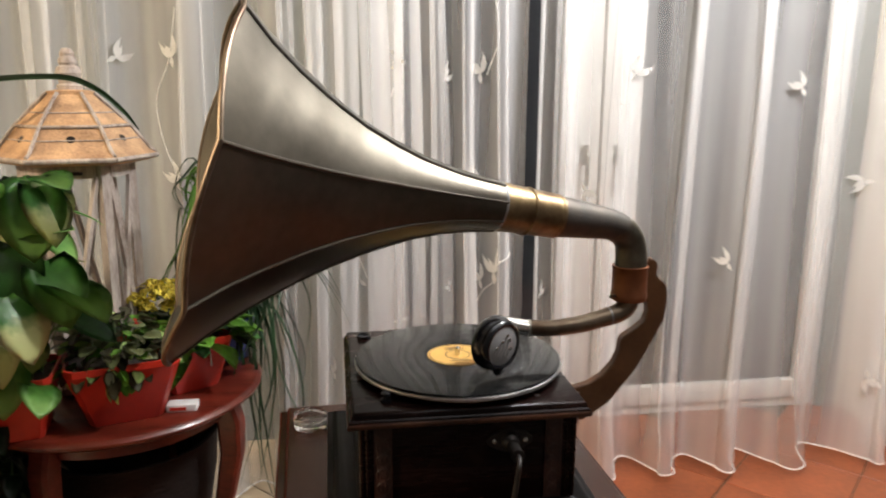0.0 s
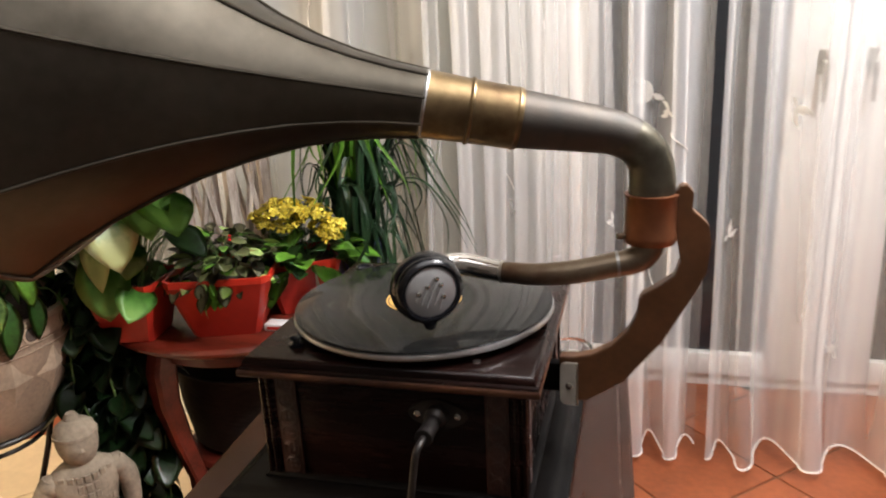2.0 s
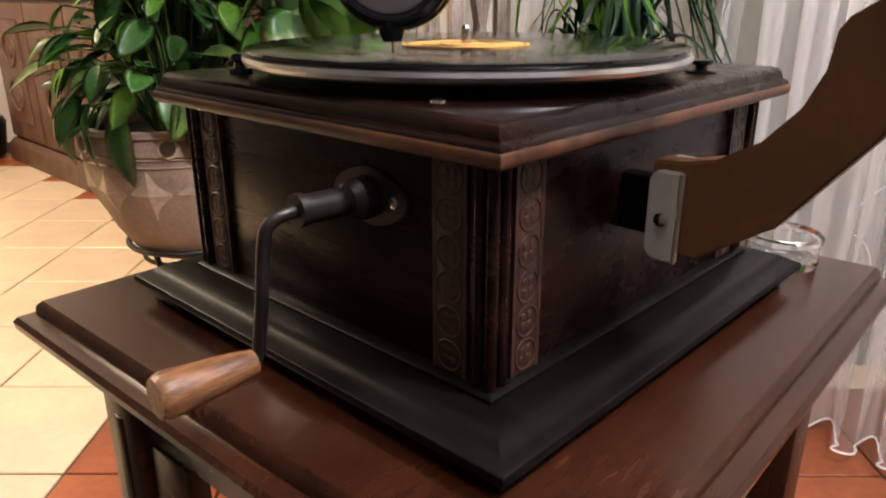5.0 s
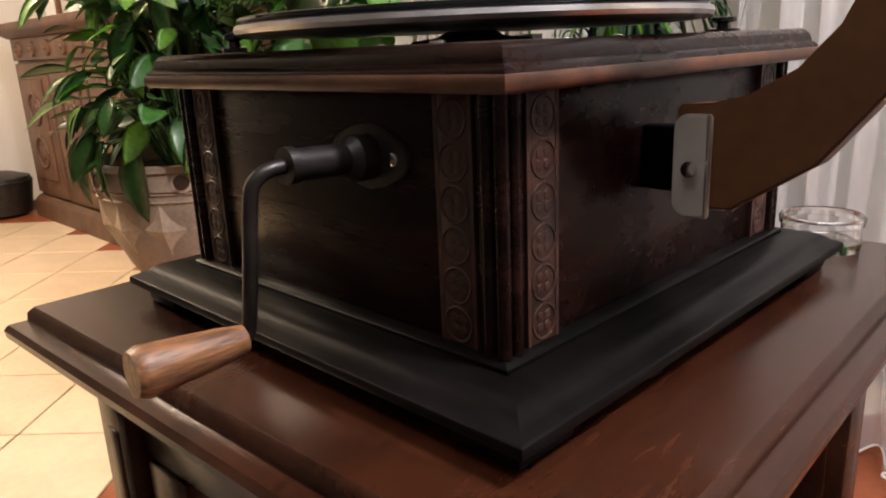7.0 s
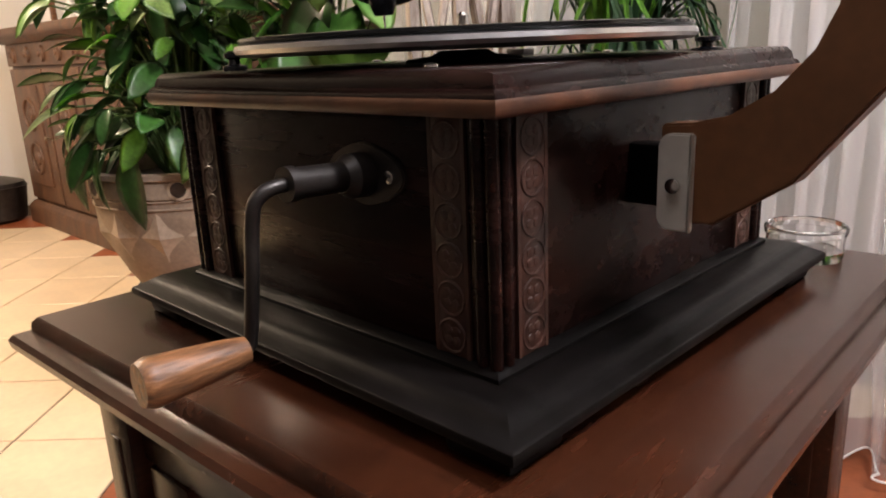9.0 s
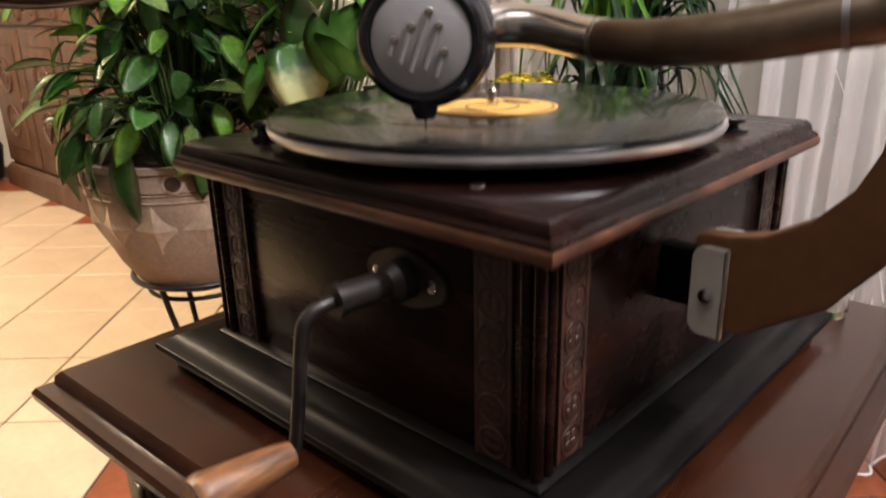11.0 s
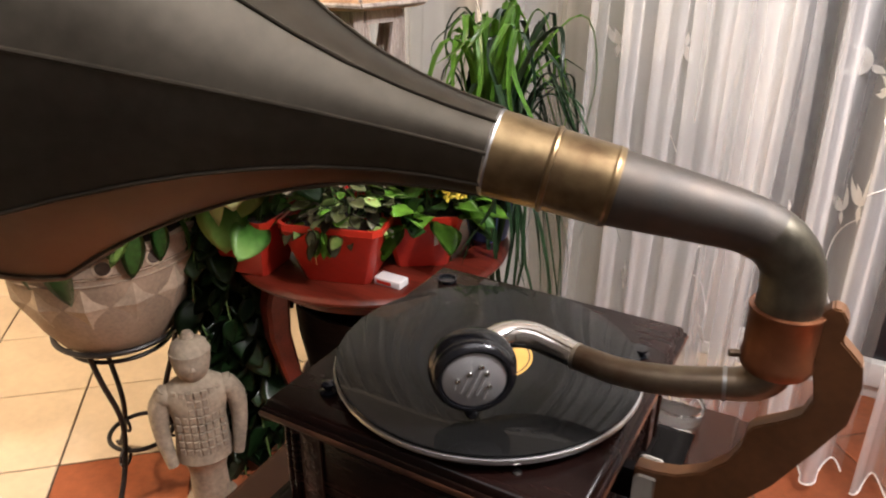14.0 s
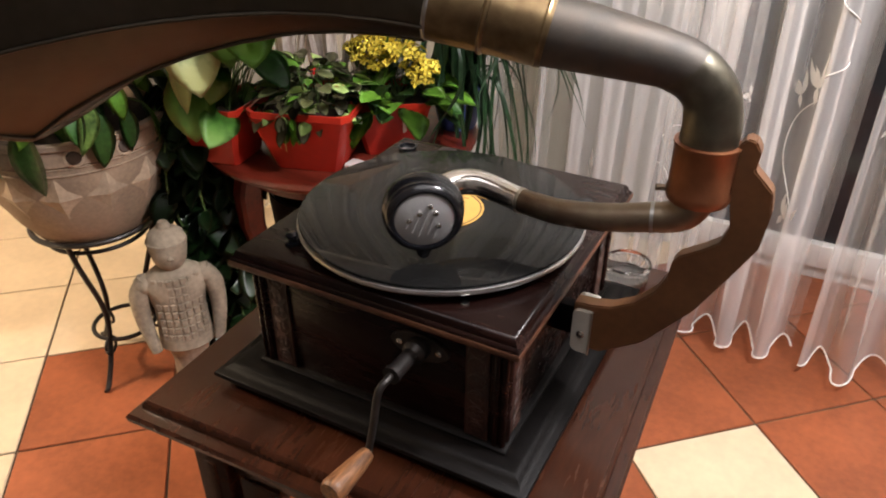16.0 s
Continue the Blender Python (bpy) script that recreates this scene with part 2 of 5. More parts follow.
M = dict(
    leaf_cream=two_tone("cream_tipped_leaf", (0.06, 0.20, 0.03), (0.52, 0.55, 0.24), 0.055, 0.085),
    leaf_flecked=two_tone("flecked_leaf", (0.10, 0.30, 0.045), (0.22, 0.42, 0.10), 0.06, 0.11),
    wicker=mat("dark_wicker", (0.012, 0.0095, 0.008), 0.9, vary=0.4, scale=40, stretch=(1, 1, 3), bump=0.6, fine=120, spec=0.2),
    cream=mat("cream_tile", (0.72, 0.58, 0.40), 0.33, vary=0.08, scale=6, bump=0.05, fine=40, island=0.05),
    terra=mat("terracotta_tile", (0.30, 0.085, 0.032), 0.36, vary=0.22, scale=5, bump=0.08, fine=50, island=0.12),
    # added for out-of-view tiles that dim the horn's reflections
    unseen_dark=mat("unseen_dark_floor_tile", (0.05, 0.042, 0.034), 0.45, vary=0.2, scale=5, bump=0.08, fine=50, island=0.12),
    grout=mat("grout", (0.11, 0.075, 0.048), 0.9, scale=30),
    wall=mat("white_wall", (0.78, 0.75, 0.70), 0.85, vary=0.03, scale=2, bump=0.05, fine=90),
    grey_wall=mat("grey_wall", (0.21, 0.22, 0.195), 0.85, vary=0.04, scale=2, bump=0.05, fine=90),
    cream_wall=mat("cream_wall", (0.74, 0.66, 0.52), 0.85, vary=0.04, scale=2, bump=0.05, fine=90),
    dim_wall=mat("unseen_dark_wall", (0.065, 0.057, 0.05), 0.85, vary=0.1, scale=3),
    ceiling=mat("ceiling_paint", (0.8, 0.78, 0.74), 0.9, vary=0.02, scale=2),
    frame=mat("white_window_frame", (0.78, 0.77, 0.74), 0.4, vary=0.03, scale=4, bump=0.02),
    mahogany=mat("dark_mahogany", (0.0105, 0.0038, 0.0029), 0.26, vary=0.5, scale=5, stretch=(1, 5, 9), bump=0.05, fine=26, coat=0.0, spec=0.16),
    dark_wood=mat("near_black_wood", (0.0032, 0.0026, 0.0024), 0.37, vary=0.5, scale=5, stretch=(1, 4, 8), bump=0.10, fine=30, spec=0.08),
    table_wood=mat("polished_brown_wood", (0.029, 0.0084, 0.0033), 0.25, vary=0.35, scale=3.2, stretch=(7, 1, 7), bump=0.03, fine=30, dark=(0.013, 0.0042, 0.0021), coat=0.0, spec=0.32),
    worn_edge=mat("rubbed_brown_wood", (0.085, 0.034, 0.016), 0.36, vary=0.5, scale=14, bump=0.12, fine=60, dark=(0.022, 0.009, 0.006), spec=0.35),
    carved=mat("carved_wood", (0.036, 0.012, 0.007), 0.45, vary=0.5, scale=30, bump=0.5, fine=110),
    red_wood=mat("red_stained_wood", (0.115, 0.016, 0.008), 0.3, vary=0.35, scale=4, stretch=(1, 6, 6), bump=0.04, fine=26, coat=0.15),
    bracket=mat("brown_lacquered_bracket", (0.14, 0.060, 0.022), 0.42, vary=0.2, scale=10, bump=0.05, fine=120),
    copper=mat("copper_brown_collar", (0.30, 0.115, 0.052), 0.34, metal=0.75, vary=0.25, scale=12, bump=0.05),
    tin=mat("aged_horn_metal", (0.100, 0.089, 0.070), 0.37, metal=1.0, vary=0.16, scale=5, bump=0.015, fine=70),
    steel=mat("grey_steel_tube", (0.068, 0.065, 0.06), 0.58, metal=1.0, vary=0.42, scale=22, bump=0.06, dark=(0.13, 0.11, 0.09)),
    patina=mat("grey_green_worn_metal", (0.150, 0.142, 0.110), 0.40, metal=1.0, vary=0.3, scale=18, bump=0.06, dark=(0.075, 0.066, 0.050)),
    bronze=mat("worn_bronze_tube", (0.20, 0.165, 0.118), 0.42, metal=1.0, vary=0.3, scale=14, bump=0.08, dark=(0.12, 0.075, 0.05)),
    brass=mat("worn_brass", (0.27, 0.20, 0.105), 0.36, metal=1.0, vary=0.25, scale=26, bump=0.10, dark=(0.13, 0.085, 0.045)),
    solder=mat("solder", (0.36, 0.36, 0.35), 0.45, metal=1.0, vary=0.3, scale=40, bump=0.6),
    chrome=mat("bright_nickel", (0.72, 0.70, 0.66), 0.18, metal=1.0, vary=0.08, scale=20, bump=0.03),
    nickel=mat("satin_nickel", (0.62, 0.60, 0.54), 0.3, metal=1.0, vary=0.15, scale=16, bump=0.05),
    plate=mat("worn_nickel_plate", (0.62, 0.59, 0.52), 0.34, metal=0.25, vary=0.15, scale=16, bump=0.06),
    face=mat("grey_soundbox_face", (0.40, 0.40, 0.40), 0.36, metal=0.35, vary=0.08, scale=20, bump=0.05),
    iron=mat("black_iron", (0.025, 0.021, 0.019), 0.4, metal=0.4, vary=0.4, scale=20, bump=0.15),
    black_rim=mat("black_enamel", (0.006, 0.0065, 0.009), 0.22, vary=0.2, scale=12, bump=0.02, coat=0.1),
    shellac=grooved("shellac"),
    platter=mat("platter_rim", (0.60, 0.60, 0.60), 0.34, metal=1.0, vary=0.2, scale=10, bump=0.03),
    label=mat("yellow_paper_label", (0.72, 0.42, 0.10), 0.6, vary=0.1, scale=20, bump=0.03),
    ink=mat("dark_print", (0.05, 0.03, 0.02), 0.6, vary=0.1),
    handle=mat("worn_light_wood", (0.19, 0.082, 0.030), 0.45, vary=0.35, scale=30, stretch=(7, 1, 7), bump=0.25, fine=60, dark=(0.055, 0.024, 0.011)),
    red_pot=mat("red_plastic_pot", (0.52, 0.028, 0.012), 0.38, vary=0.1, scale=4, bump=0.02),
    blue_pot=mat("blue_pot", (0.06, 0.09, 0.26), 0.35, vary=0.1, scale=4),
    soil=mat("potting_soil", (0.03, 0.02, 0.014), 0.95, vary=0.5, scale=60, bump=0.8),
    planter_light=mat("rubbed_sandstone", (0.44, 0.335, 0.235), 0.8, vary=0.2, scale=14, bump=0.3, fine=120),
    planter_dark=mat("hollow_shade_sandstone", (0.085, 0.062, 0.047), 0.85, vary=0.25, scale=14, bump=0.3, fine=120),
    planter=mat("sandstone_planter", (0.33, 0.24, 0.165), 0.8, vary=0.22, scale=9, bump=0.3, fine=120),
    clay=mat("grey_fired_clay", (0.32, 0.26, 0.19), 0.85, vary=0.3, scale=12, bump=0.4, fine=90),
    leaf=mat("dark_green_leaf", (0.042, 0.135, 0.024), 0.34, vary=0.4, scale=9, bump=0.1, fine=50, island=0.35),
    leaf_trail=mat("shade_dark_leaf", (0.018, 0.050, 0.013), 0.32, vary=0.4, scale=9, bump=0.1, fine=50, island=0.35),
    leaf_mid=mat("fresh_green_leaf", (0.15, 0.36, 0.035), 0.36, vary=0.35, scale=10, bump=0.1, fine=50, island=0.3),
    leaf_lit=mat("light_veined_leaf", (0.22, 0.34, 0.09), 0.3, vary=0.45, scale=16, bump=0.15, fine=60, dark=(0.035, 0.10, 0.02), island=0.3),
    leaf_pale=mat("variegated_leaf", (0.60, 0.65, 0.29), 0.36, vary=0.2, scale=11, bump=0.1, fine=50, dark=(0.24, 0.44, 0.09), island=0.15),
    leaf_bronze=mat("bronze_green_leaf", (0.12, 0.12, 0.055), 0.38, vary=0.5, scale=14, bump=0.1, fine=50, dark=(0.04, 0.035, 0.02), island=0.4),
    leaf_olive=mat("olive_leaf", (0.20, 0.23, 0.09), 0.4, vary=0.35, scale=16, bump=0.1, fine=50, dark=(0.07, 0.08, 0.03), island=0.35),
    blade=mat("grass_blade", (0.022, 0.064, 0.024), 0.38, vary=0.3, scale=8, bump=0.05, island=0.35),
    blade_lit=mat("lit_grass_blade", (0.12, 0.30, 0.03), 0.38, vary=0.3, scale=8, bump=0.05, island=0.25),
    stem=mat("plant_stem", (0.09, 0.15, 0.04), 0.5, vary=0.3),
    yellow=mat("yellow_petals", (1.0, 0.80, 0.10), 0.55, vary=0.06, scale=20, bump=0.05, island=0.12),
    red=mat("red_spathe", (0.65, 0.02, 0.02), 0.25, vary=0.1, scale=10),
    white_petal=mat("white_petals", (0.8, 0.78, 0.72), 0.5, vary=0.05, scale=20),
    lantern=mat("limed_pine", (0.55, 0.35, 0.19), 0.6, vary=0.3, scale=6, stretch=(3, 3, 3), bump=0.2, fine=60, dark=(0.30, 0.17, 0.09)),
    lantern_grey=mat("whitewashed_wood", (0.46, 0.40, 0.35), 0.7, vary=0.3, scale=8, stretch=(8, 8, 1), bump=0.3, fine=60, dark=(0.22, 0.17, 0.14)),
    oak=mat("old_carved_oak", (0.105, 0.050, 0.026), 0.5, vary=0.4, scale=7, stretch=(4, 4, 1), bump=0.3, fine=50),
    card=mat("white_card", (0.75, 0.74, 0.72), 0.6, vary=0.04),
    orange=mat("orange_plastic", (0.8, 0.2, 0.02), 0.5, vary=0.05),
    cloth_thread=mat("embroidery_thread", (0.94, 0.93, 0.90), 0.35, vary=0.05, scale=60, bump=0.2, fine=200),
    hem=mat("hem_cord", (0.85, 0.82, 0.78), 0.7, vary=0.05, scale=60),
    night=mat("night_glass", (0.02, 0.022, 0.026), 0.06, vary=0.1, scale=2, bump=0.0),
    glass=glass("clear_glass"),
    pane=glass("lantern_pane"),
    sheer=sheer("sheer_curtain", (0.96, 0.96, 0.955), 0.27, 0.10),
    bulb=glow("lamp_diffuser", (1.0, 0.85, 0.65), 6.0),
)


# ---- builders ----
def thing(name, at, label, category, group="", kind=""):
    ob = new(name)
    ob.location = at
    ob.empty_display_size = 0.05
    return tagged(ob, label, category, group, kind)


def root_place(ob):
    while ob.parent:
        ob = ob.parent
    return ob.location


def part(name, bm, material, parent, label="", smooth=True, kind=""):
    """Links a bmesh, built in world places, as one mesh under a thing or a part."""
    me = bpy.data.meshes.new(name)
    if parent is not None:
        bmesh.ops.translate(bm, verts=bm.verts, vec=-Vector(root_place(parent)))
    bmesh.ops.recalc_face_normals(bm, faces=bm.faces)
    bm.to_mesh(me)
    bm.free()
    me.materials.append(M[material])
    if smooth:
        me.shade_smooth()
        me.set_sharp_from_angle(angle=radians(35))
    ob = new(name, me)
    ob.parent = parent
    return tagged(ob, label, kind=kind)


def alone(name, bm, material, label, category, kind="", smooth=True, group=""):
    ob = part(name, bm, material, None, smooth=smooth)
    return tagged(ob, label, category, group, kind)


def box(x0, x1, y0, y1, z0, z1, bevel=0.0, seg=2, bm=None):
    b = bmesh.new()
    bmesh.ops.create_cube(b, size=1)
    bmesh.ops.scale(b, vec=(x1 - x0, y1 - y0, z1 - z0), verts=b.verts)
    bmesh.ops.translate(b, vec=((x0 + x1) / 2, (y0 + y1) / 2, (z0 + z1) / 2), verts=b.verts)
    if bevel:
        bmesh.ops.bevel(b, geom=b.edges[:], offset=bevel, segments=seg, profile=0.5, affect="EDGES")
    return join(bm, b) if bm else b


def join(a, b):
    me = bpy.data.meshes.new("t")
    b.to_mesh(me)
    b.free()
    a.from_mesh(me)
    bpy.data.meshes.remove(me)
    return a


def loft(rings, closed=True, caps=True):
    """A skin over rings of points, all of one length."""
    b = bmesh.new()
    vs = [[b.verts.new(p) for p in r] for r in rings]
    n = len(rings[0])
    for i in range(len(vs) - 1):
        for j in range(n if closed else n - 1):
            k = (j + 1) % n
            b.faces.new((vs[i][j], vs[i][k], vs[i + 1][k], vs[i + 1][j]))
    if caps and closed:
        b.faces.new(vs[0][::-1])
        b.faces.new(vs[-1])
    return b


def lathe(profile, at=(0, 0, 0), seg=48, m=None, caps=True):
    """profile: (radius, height) pairs."""
    rings = [[(r * math.cos(2 * math.pi * i / seg), r * math.sin(2 * math.pi * i / seg), z) for i in range(seg)] for r, z in profile]
    b = loft(rings, True, caps)
    b.transform(m if m is not None else Matrix.Translation(at))
    return b


def spline(pts, n):
    """n points on a smooth line through pts."""
    p = [Vector(q) for q in pts]
    p = [2 * p[0] - p[1]] + p + [2 * p[-1] - p[-2]]
    out = []
    segs = len(p) - 3
    for k in range(n):
        s = k / (n - 1) * segs
        i = min(int(s), segs - 1)
        t = s - i
        a, b, c, d = p[i:i + 4]
        out.append(0.5 * (2 * b + (c - a) * t + (2 * a - 5 * b + 4 * c - d) * t * t + (3 * b - a - 3 * c + d) * t ** 3))
    return out


def tube(pts, radii, seg=16, n=None, caps=True):
    """A round bar along a smooth line; radii: one or one per given point."""
    n = n or max(2, 6 * (len(pts) - 1) + 1)
    line = spline(pts, n) if len(pts) > 2 else [Vector(pts[0]).lerp(Vector(pts[1]), i / (n - 1)) for i in range(n)]
    rr = [radii] * len(pts) if isinstance(radii, (int, float)) else radii
    rings, side = [], None
    for i, q in enumerate(line):
        d = (line[min(i + 1, n - 1)] - line[max(i - 1, 0)]).normalized()
        if side is None:
            side = d.orthogonal().normalized()
        side = (side - d * side.dot(d)).normalized()
        up = d.cross(side)
        s = i / (n - 1) * (len(pts) - 1)
        k = min(int(s), len(pts) - 2)
        r = rr[k] + (rr[k + 1] - rr[k]) * (s - k)
        rings.append([q + r * (math.cos(a) * side + math.sin(a) * up) for a in (2 * math.pi * j / seg for j in range(seg))])
    return loft(rings, True, caps)


def moulding(x0, x1, y0, y1, profile):
    """A rectangular slab whose edge follows profile: (inset, z) pairs from below upwards."""
    rings = [[(x0 + i, y0 + i, z), (x1 - i, y0 + i, z), (x1 - i, y1 - i, z), (x0 + i, y1 - i, z)] for i, z in profile]
    return loft(rings, True, True)


def prism(outline, m, thick, bevel=0.0):
    """A flat outline (x, y) made thick, set by m."""
    b = bmesh.new()
    f = b.faces.new([b.verts.new((x, y, 0)) for x, y in outline])
    r = bmesh.ops.extrude_face_region(b, geom=[f])
    bmesh.ops.translate(b, vec=(0, 0, thick), verts=[v for v in r["geom"] if isinstance(v, bmesh.types.BMVert)])
    if bevel:
        bmesh.ops.bevel(b, geom=[e for e in b.edges if e.calc_face_angle(0) > 0.6], offset=bevel, segments=2, affect="EDGES")
    b.transform(m)
    return b


def frame_of(direction, up=(0, 0, 1)):
    """A turn whose z runs along direction."""
    z = Vector(direction).normalized()
    x = Vector(up).cross(z)
    x = x.normalized() if x.length > 1e-4 else Vector((1, 0, 0))
    return Matrix((x, z.cross(x), z)).transposed().to_4x4()


# ---- structure ----
floor = alone("floor", box(-5.6, 3.4, -5.6, 3.2, -0.20, -0.006), "grout", "cream and terracotta tiled floor laid diagonally", "floor", "structure")
alone("ceiling", box(-5.0, 2.3, -5.0, 1.80, 2.50, 2.62), "ceiling", "plain white painted ceiling", "ceiling", "structure")
# unseen south and east walls, made dark to dim reflections and bounce light
alone("wall_south", box(-5.0, 2.3, -1.40, -1.25, 0, 2.5), "dim_wall", "unseen plain dark wall added to cut reflected light", "wall", "structure")
alone("wall_east", box(2.3, 2.45, -5.15, 1.80, 0, 2.5), "dim_wall", "unseen plain dark wall added to cut reflected light", "wall", "structure")
alone("wall_return", box(1.90, 2.298, 0.98, 1.80, 0, 2.5), "cream_wall", "short cream painted wall beside the glazed door", "wall", "structure")
alone("wall_west", box(-5.15, -5.0, -5.15, 1.80, 0, 2.5), "wall", "plain white painted wall beside the carved sideboard", "wall", "structure")
wall_n = box(-5.0, -0.02, 1.60, 1.80, 0, 2.5)
box(1.82, 1.90, 1.60, 1.80, 0, 2.5, bm=wall_n)
box(-0.02, 1.82, 1.60, 1.80, 2.15, 2.5, bm=wall_n)
alone("wall_north", wall_n, "grey_wall", "greyish painted wall round the glazed door behind the curtains", "wall", "structure")

window = thing("window_1", (0.90, 1.64, 0), "tall white-framed double glazed door with dark night panes behind sheer curtains", "window", kind="structure")
fr = box(-0.02, 1.82, 1.62, 1.70, 0.0, 0.045, 0.004)
for x0, x1 in ((-0.02, 0.035), (1.775, 1.82)):
    box(x0, x1, 1.62, 1.70, 0.045, 2.10, 0.004, bm=fr)
box(-0.02, 1.82, 1.62, 1.70, 2.10, 2.15, 0.004, bm=fr)
part("window_frame", fr, "frame", window)
for x0, x1 in ((0.037, 0.817), (0.825, 1.773)):
    w0, w1 = (0.055, 0.150) if x0 < 0.5 else (0.150, 0.062)
    sash = box(x0, x0 + w0, 1.600, 1.665, 0.046, 2.098, 0.006)
    box(x1 - w1, x1, 1.600, 1.665, 0.046, 2.098, 0.006, bm=sash)
    box(x0 + w0, x1 - w1, 1.602, 1.663, 0.046, 0.125, 0.005, bm=sash)
    box(x0 + w0, x1 - w1, 1.602, 1.663, 2.02, 2.098, 0.005, bm=sash)
    sh = part("sash", sash, "frame", window)
    part("pane", box(x0 + w0 - .004, x1 - w1 + .004, 1.630, 1.640, 0.121, 2.024), "night", sh)
    hx = (x1 - 0.06) if x0 < 0.5 else (x0 + 0.06)
    hd_ = prism([(-.014, -.035), (.014, -.035), (.014, .035), (-.014, .035)], Matrix.Translation((hx, 1.600, 1.06)) @ frame_of((0, -1, 0)), 0.008, 0.002)
    join(hd_, tube([(hx, 1.593, 1.06), (hx, 1.560, 1.06), (hx, 1.553, 1.05), (hx, 1.553, 0.95)], .0075, 10))
    part("door_handle", hd_, "nickel", sh, "satin metal door handle")

lamp_label = "round white ceiling lamp with a glowing diffuser"
for x, y in ((1.12, 0.15), (-2.6, -0.8)):
    cl = thing("ceiling_lamp", (x, y, 2.5), lamp_label, "lamp", "ceiling lamps")
    part("lamp_rim", lathe([(0.20, 2.5), (0.20, 2.47), (0.185, 2.46), (0.185, 2.5)], (x, y, 0), 40), "chrome", cl)
    part("diffuser", lathe([(0.18, 2.499), (0.18, 2.475), (0.10, 2.465), (0.01, 2.462)], (x, y, 0), 40), "bulb", cl)

# unseen housing round the added fill light
pl_ = thing("added_fill_panel", (0.45, -0.66, 2.5), "wide flat round housing of an added fill light, out of view", "lamp")
part("lamp_rim", lathe([(0.57, 2.5), (0.57, 2.455), (0.56, 2.45), (0.56, 2.5)], (0.45, -0.66, 0), 48), "frame", pl_)
part("diffuser", lathe([(0.559, 2.49), (0.559, 2.47), (0.01, 2.468)], (0.45, -0.66, 0), 48), "card", pl_)

# ---- curtains ----
# where along the rail the folds come forward: wide apart over the bare wall, close together at the middle
FRONTS = (-2.05, -1.80, -1.62, -1.40, -1.20, -1.06, -0.93, -0.80, -0.56, -0.300, -0.215, -0.130, -0.045, 0.050, 0.140, 0.234, 0.335, 0.437, 0.520, 0.680, 0.900, 1.119, 1.342, 1.660, 1.840, 2.1)


def cloth(c, z):
    """The place of the cloth: c metres along the rail, z up. Each fold runs forward, turns sharply and doubles back."""
    i = max(k for k in range(len(FRONTS) - 1) if FRONTS[k] <= c or k == 0)
    f, wide = FRONTS[i], FRONTS[i + 1] - FRONTS[i]
    u = (c - f) / wide
    fall = 0.62 + 0.38 * (1 - min(z, 2.4) / 2.4)
    vary = math.sin(12.7 * f + 1.3)
    back = (0.026 + 0.009 * vary + (0.008 if -0.31 < f < 0.4 else 0)) * (0.75 + 0.25 * math.sin(1.7 * z + 9 * f)) * (0.3 + 0.7 * min(1, z / 0.3))
    near = min(1.0, abs(c - 0.437) / 0.08)
    deep = fall * min(0.100, 0.5 * wide + 0.02) * (0.85 + 0.15 * math.sin(5 * f + 1.9 * z))
    y = math.cos(2 * math.pi * (u - 0.16))
    pull = 0.16 + 0.18 * (1 - min(1, z / 0.3))
    if u < 0.38:
        v = u / 0.38
        x = f + wide * pull * v - back * math.sin(2 * math.pi * v)
    else:
        q = (u - 0.38) / 0.62
        x = f + wide * (pull + (1 - pull) * (0.75 * q + 0.25 * q * q))
    sway = 0.010 * math.sin(2.1 * z + 4 * f) + 0.004 * math.sin(31 * c + 3 * z)
    x = c + (x - c) * near + sway * near
    return Vector((x, 1.160 - deep * y + 0.005 * math.sin(47 * c + 2 * z) + 0.003 * math.sin(90 * c - 3 * z), z))


def front_of(x, z):
    """The length along the cloth, between two bunches, at which it hangs over x."""
    runs = [f + (g - f) * (0.42 + 0.062 * k) for f, g in zip(FRONTS, FRONTS[1:]) if abs(f - x) < 0.5 for k in range(10)]
    return min(runs, key=lambda c: abs(cloth(c, z).x - x) + 0.4 * cloth(c, z).y)


def curtain(x0, x1, label):
    nx, nz = int((x1 - x0) * 420), 24
    root = thing("curtain", ((x0 + x1) / 2, 1.165, 2.42), label, "curtain", "sheer curtains")
    top, hem = 2.42, 0.03
    rows = [[cloth(x0 + (x1 - x0) * i / nx, hem + (top - hem) * j / nz) for i in range(nx + 1)] for j in range(nz + 1)]
    part("sheer_cloth", loft(rows, False, False), "sheer", root)
    line = rows[0]
    part("hem_cord", tube(line, 0.0028, 6, len(line)), "hem", root, "white stitched hem cord")
    return root


left_curtain = curtain(-1.75, 0.424, "white sheer embroidered curtain hanging in soft folds")
right_curtain = curtain(0.448, 1.86, "white sheer embroidered curtain ending just above the floor")
rail = thing("curtain_rail", (0, 1.165, 2.44), "white curtain rail under the ceiling", "curtain rail")
part("rail", box(-2.15, 1.89, 1.14, 1.19, 2.43, 2.499, 0.004), "frame", rail)


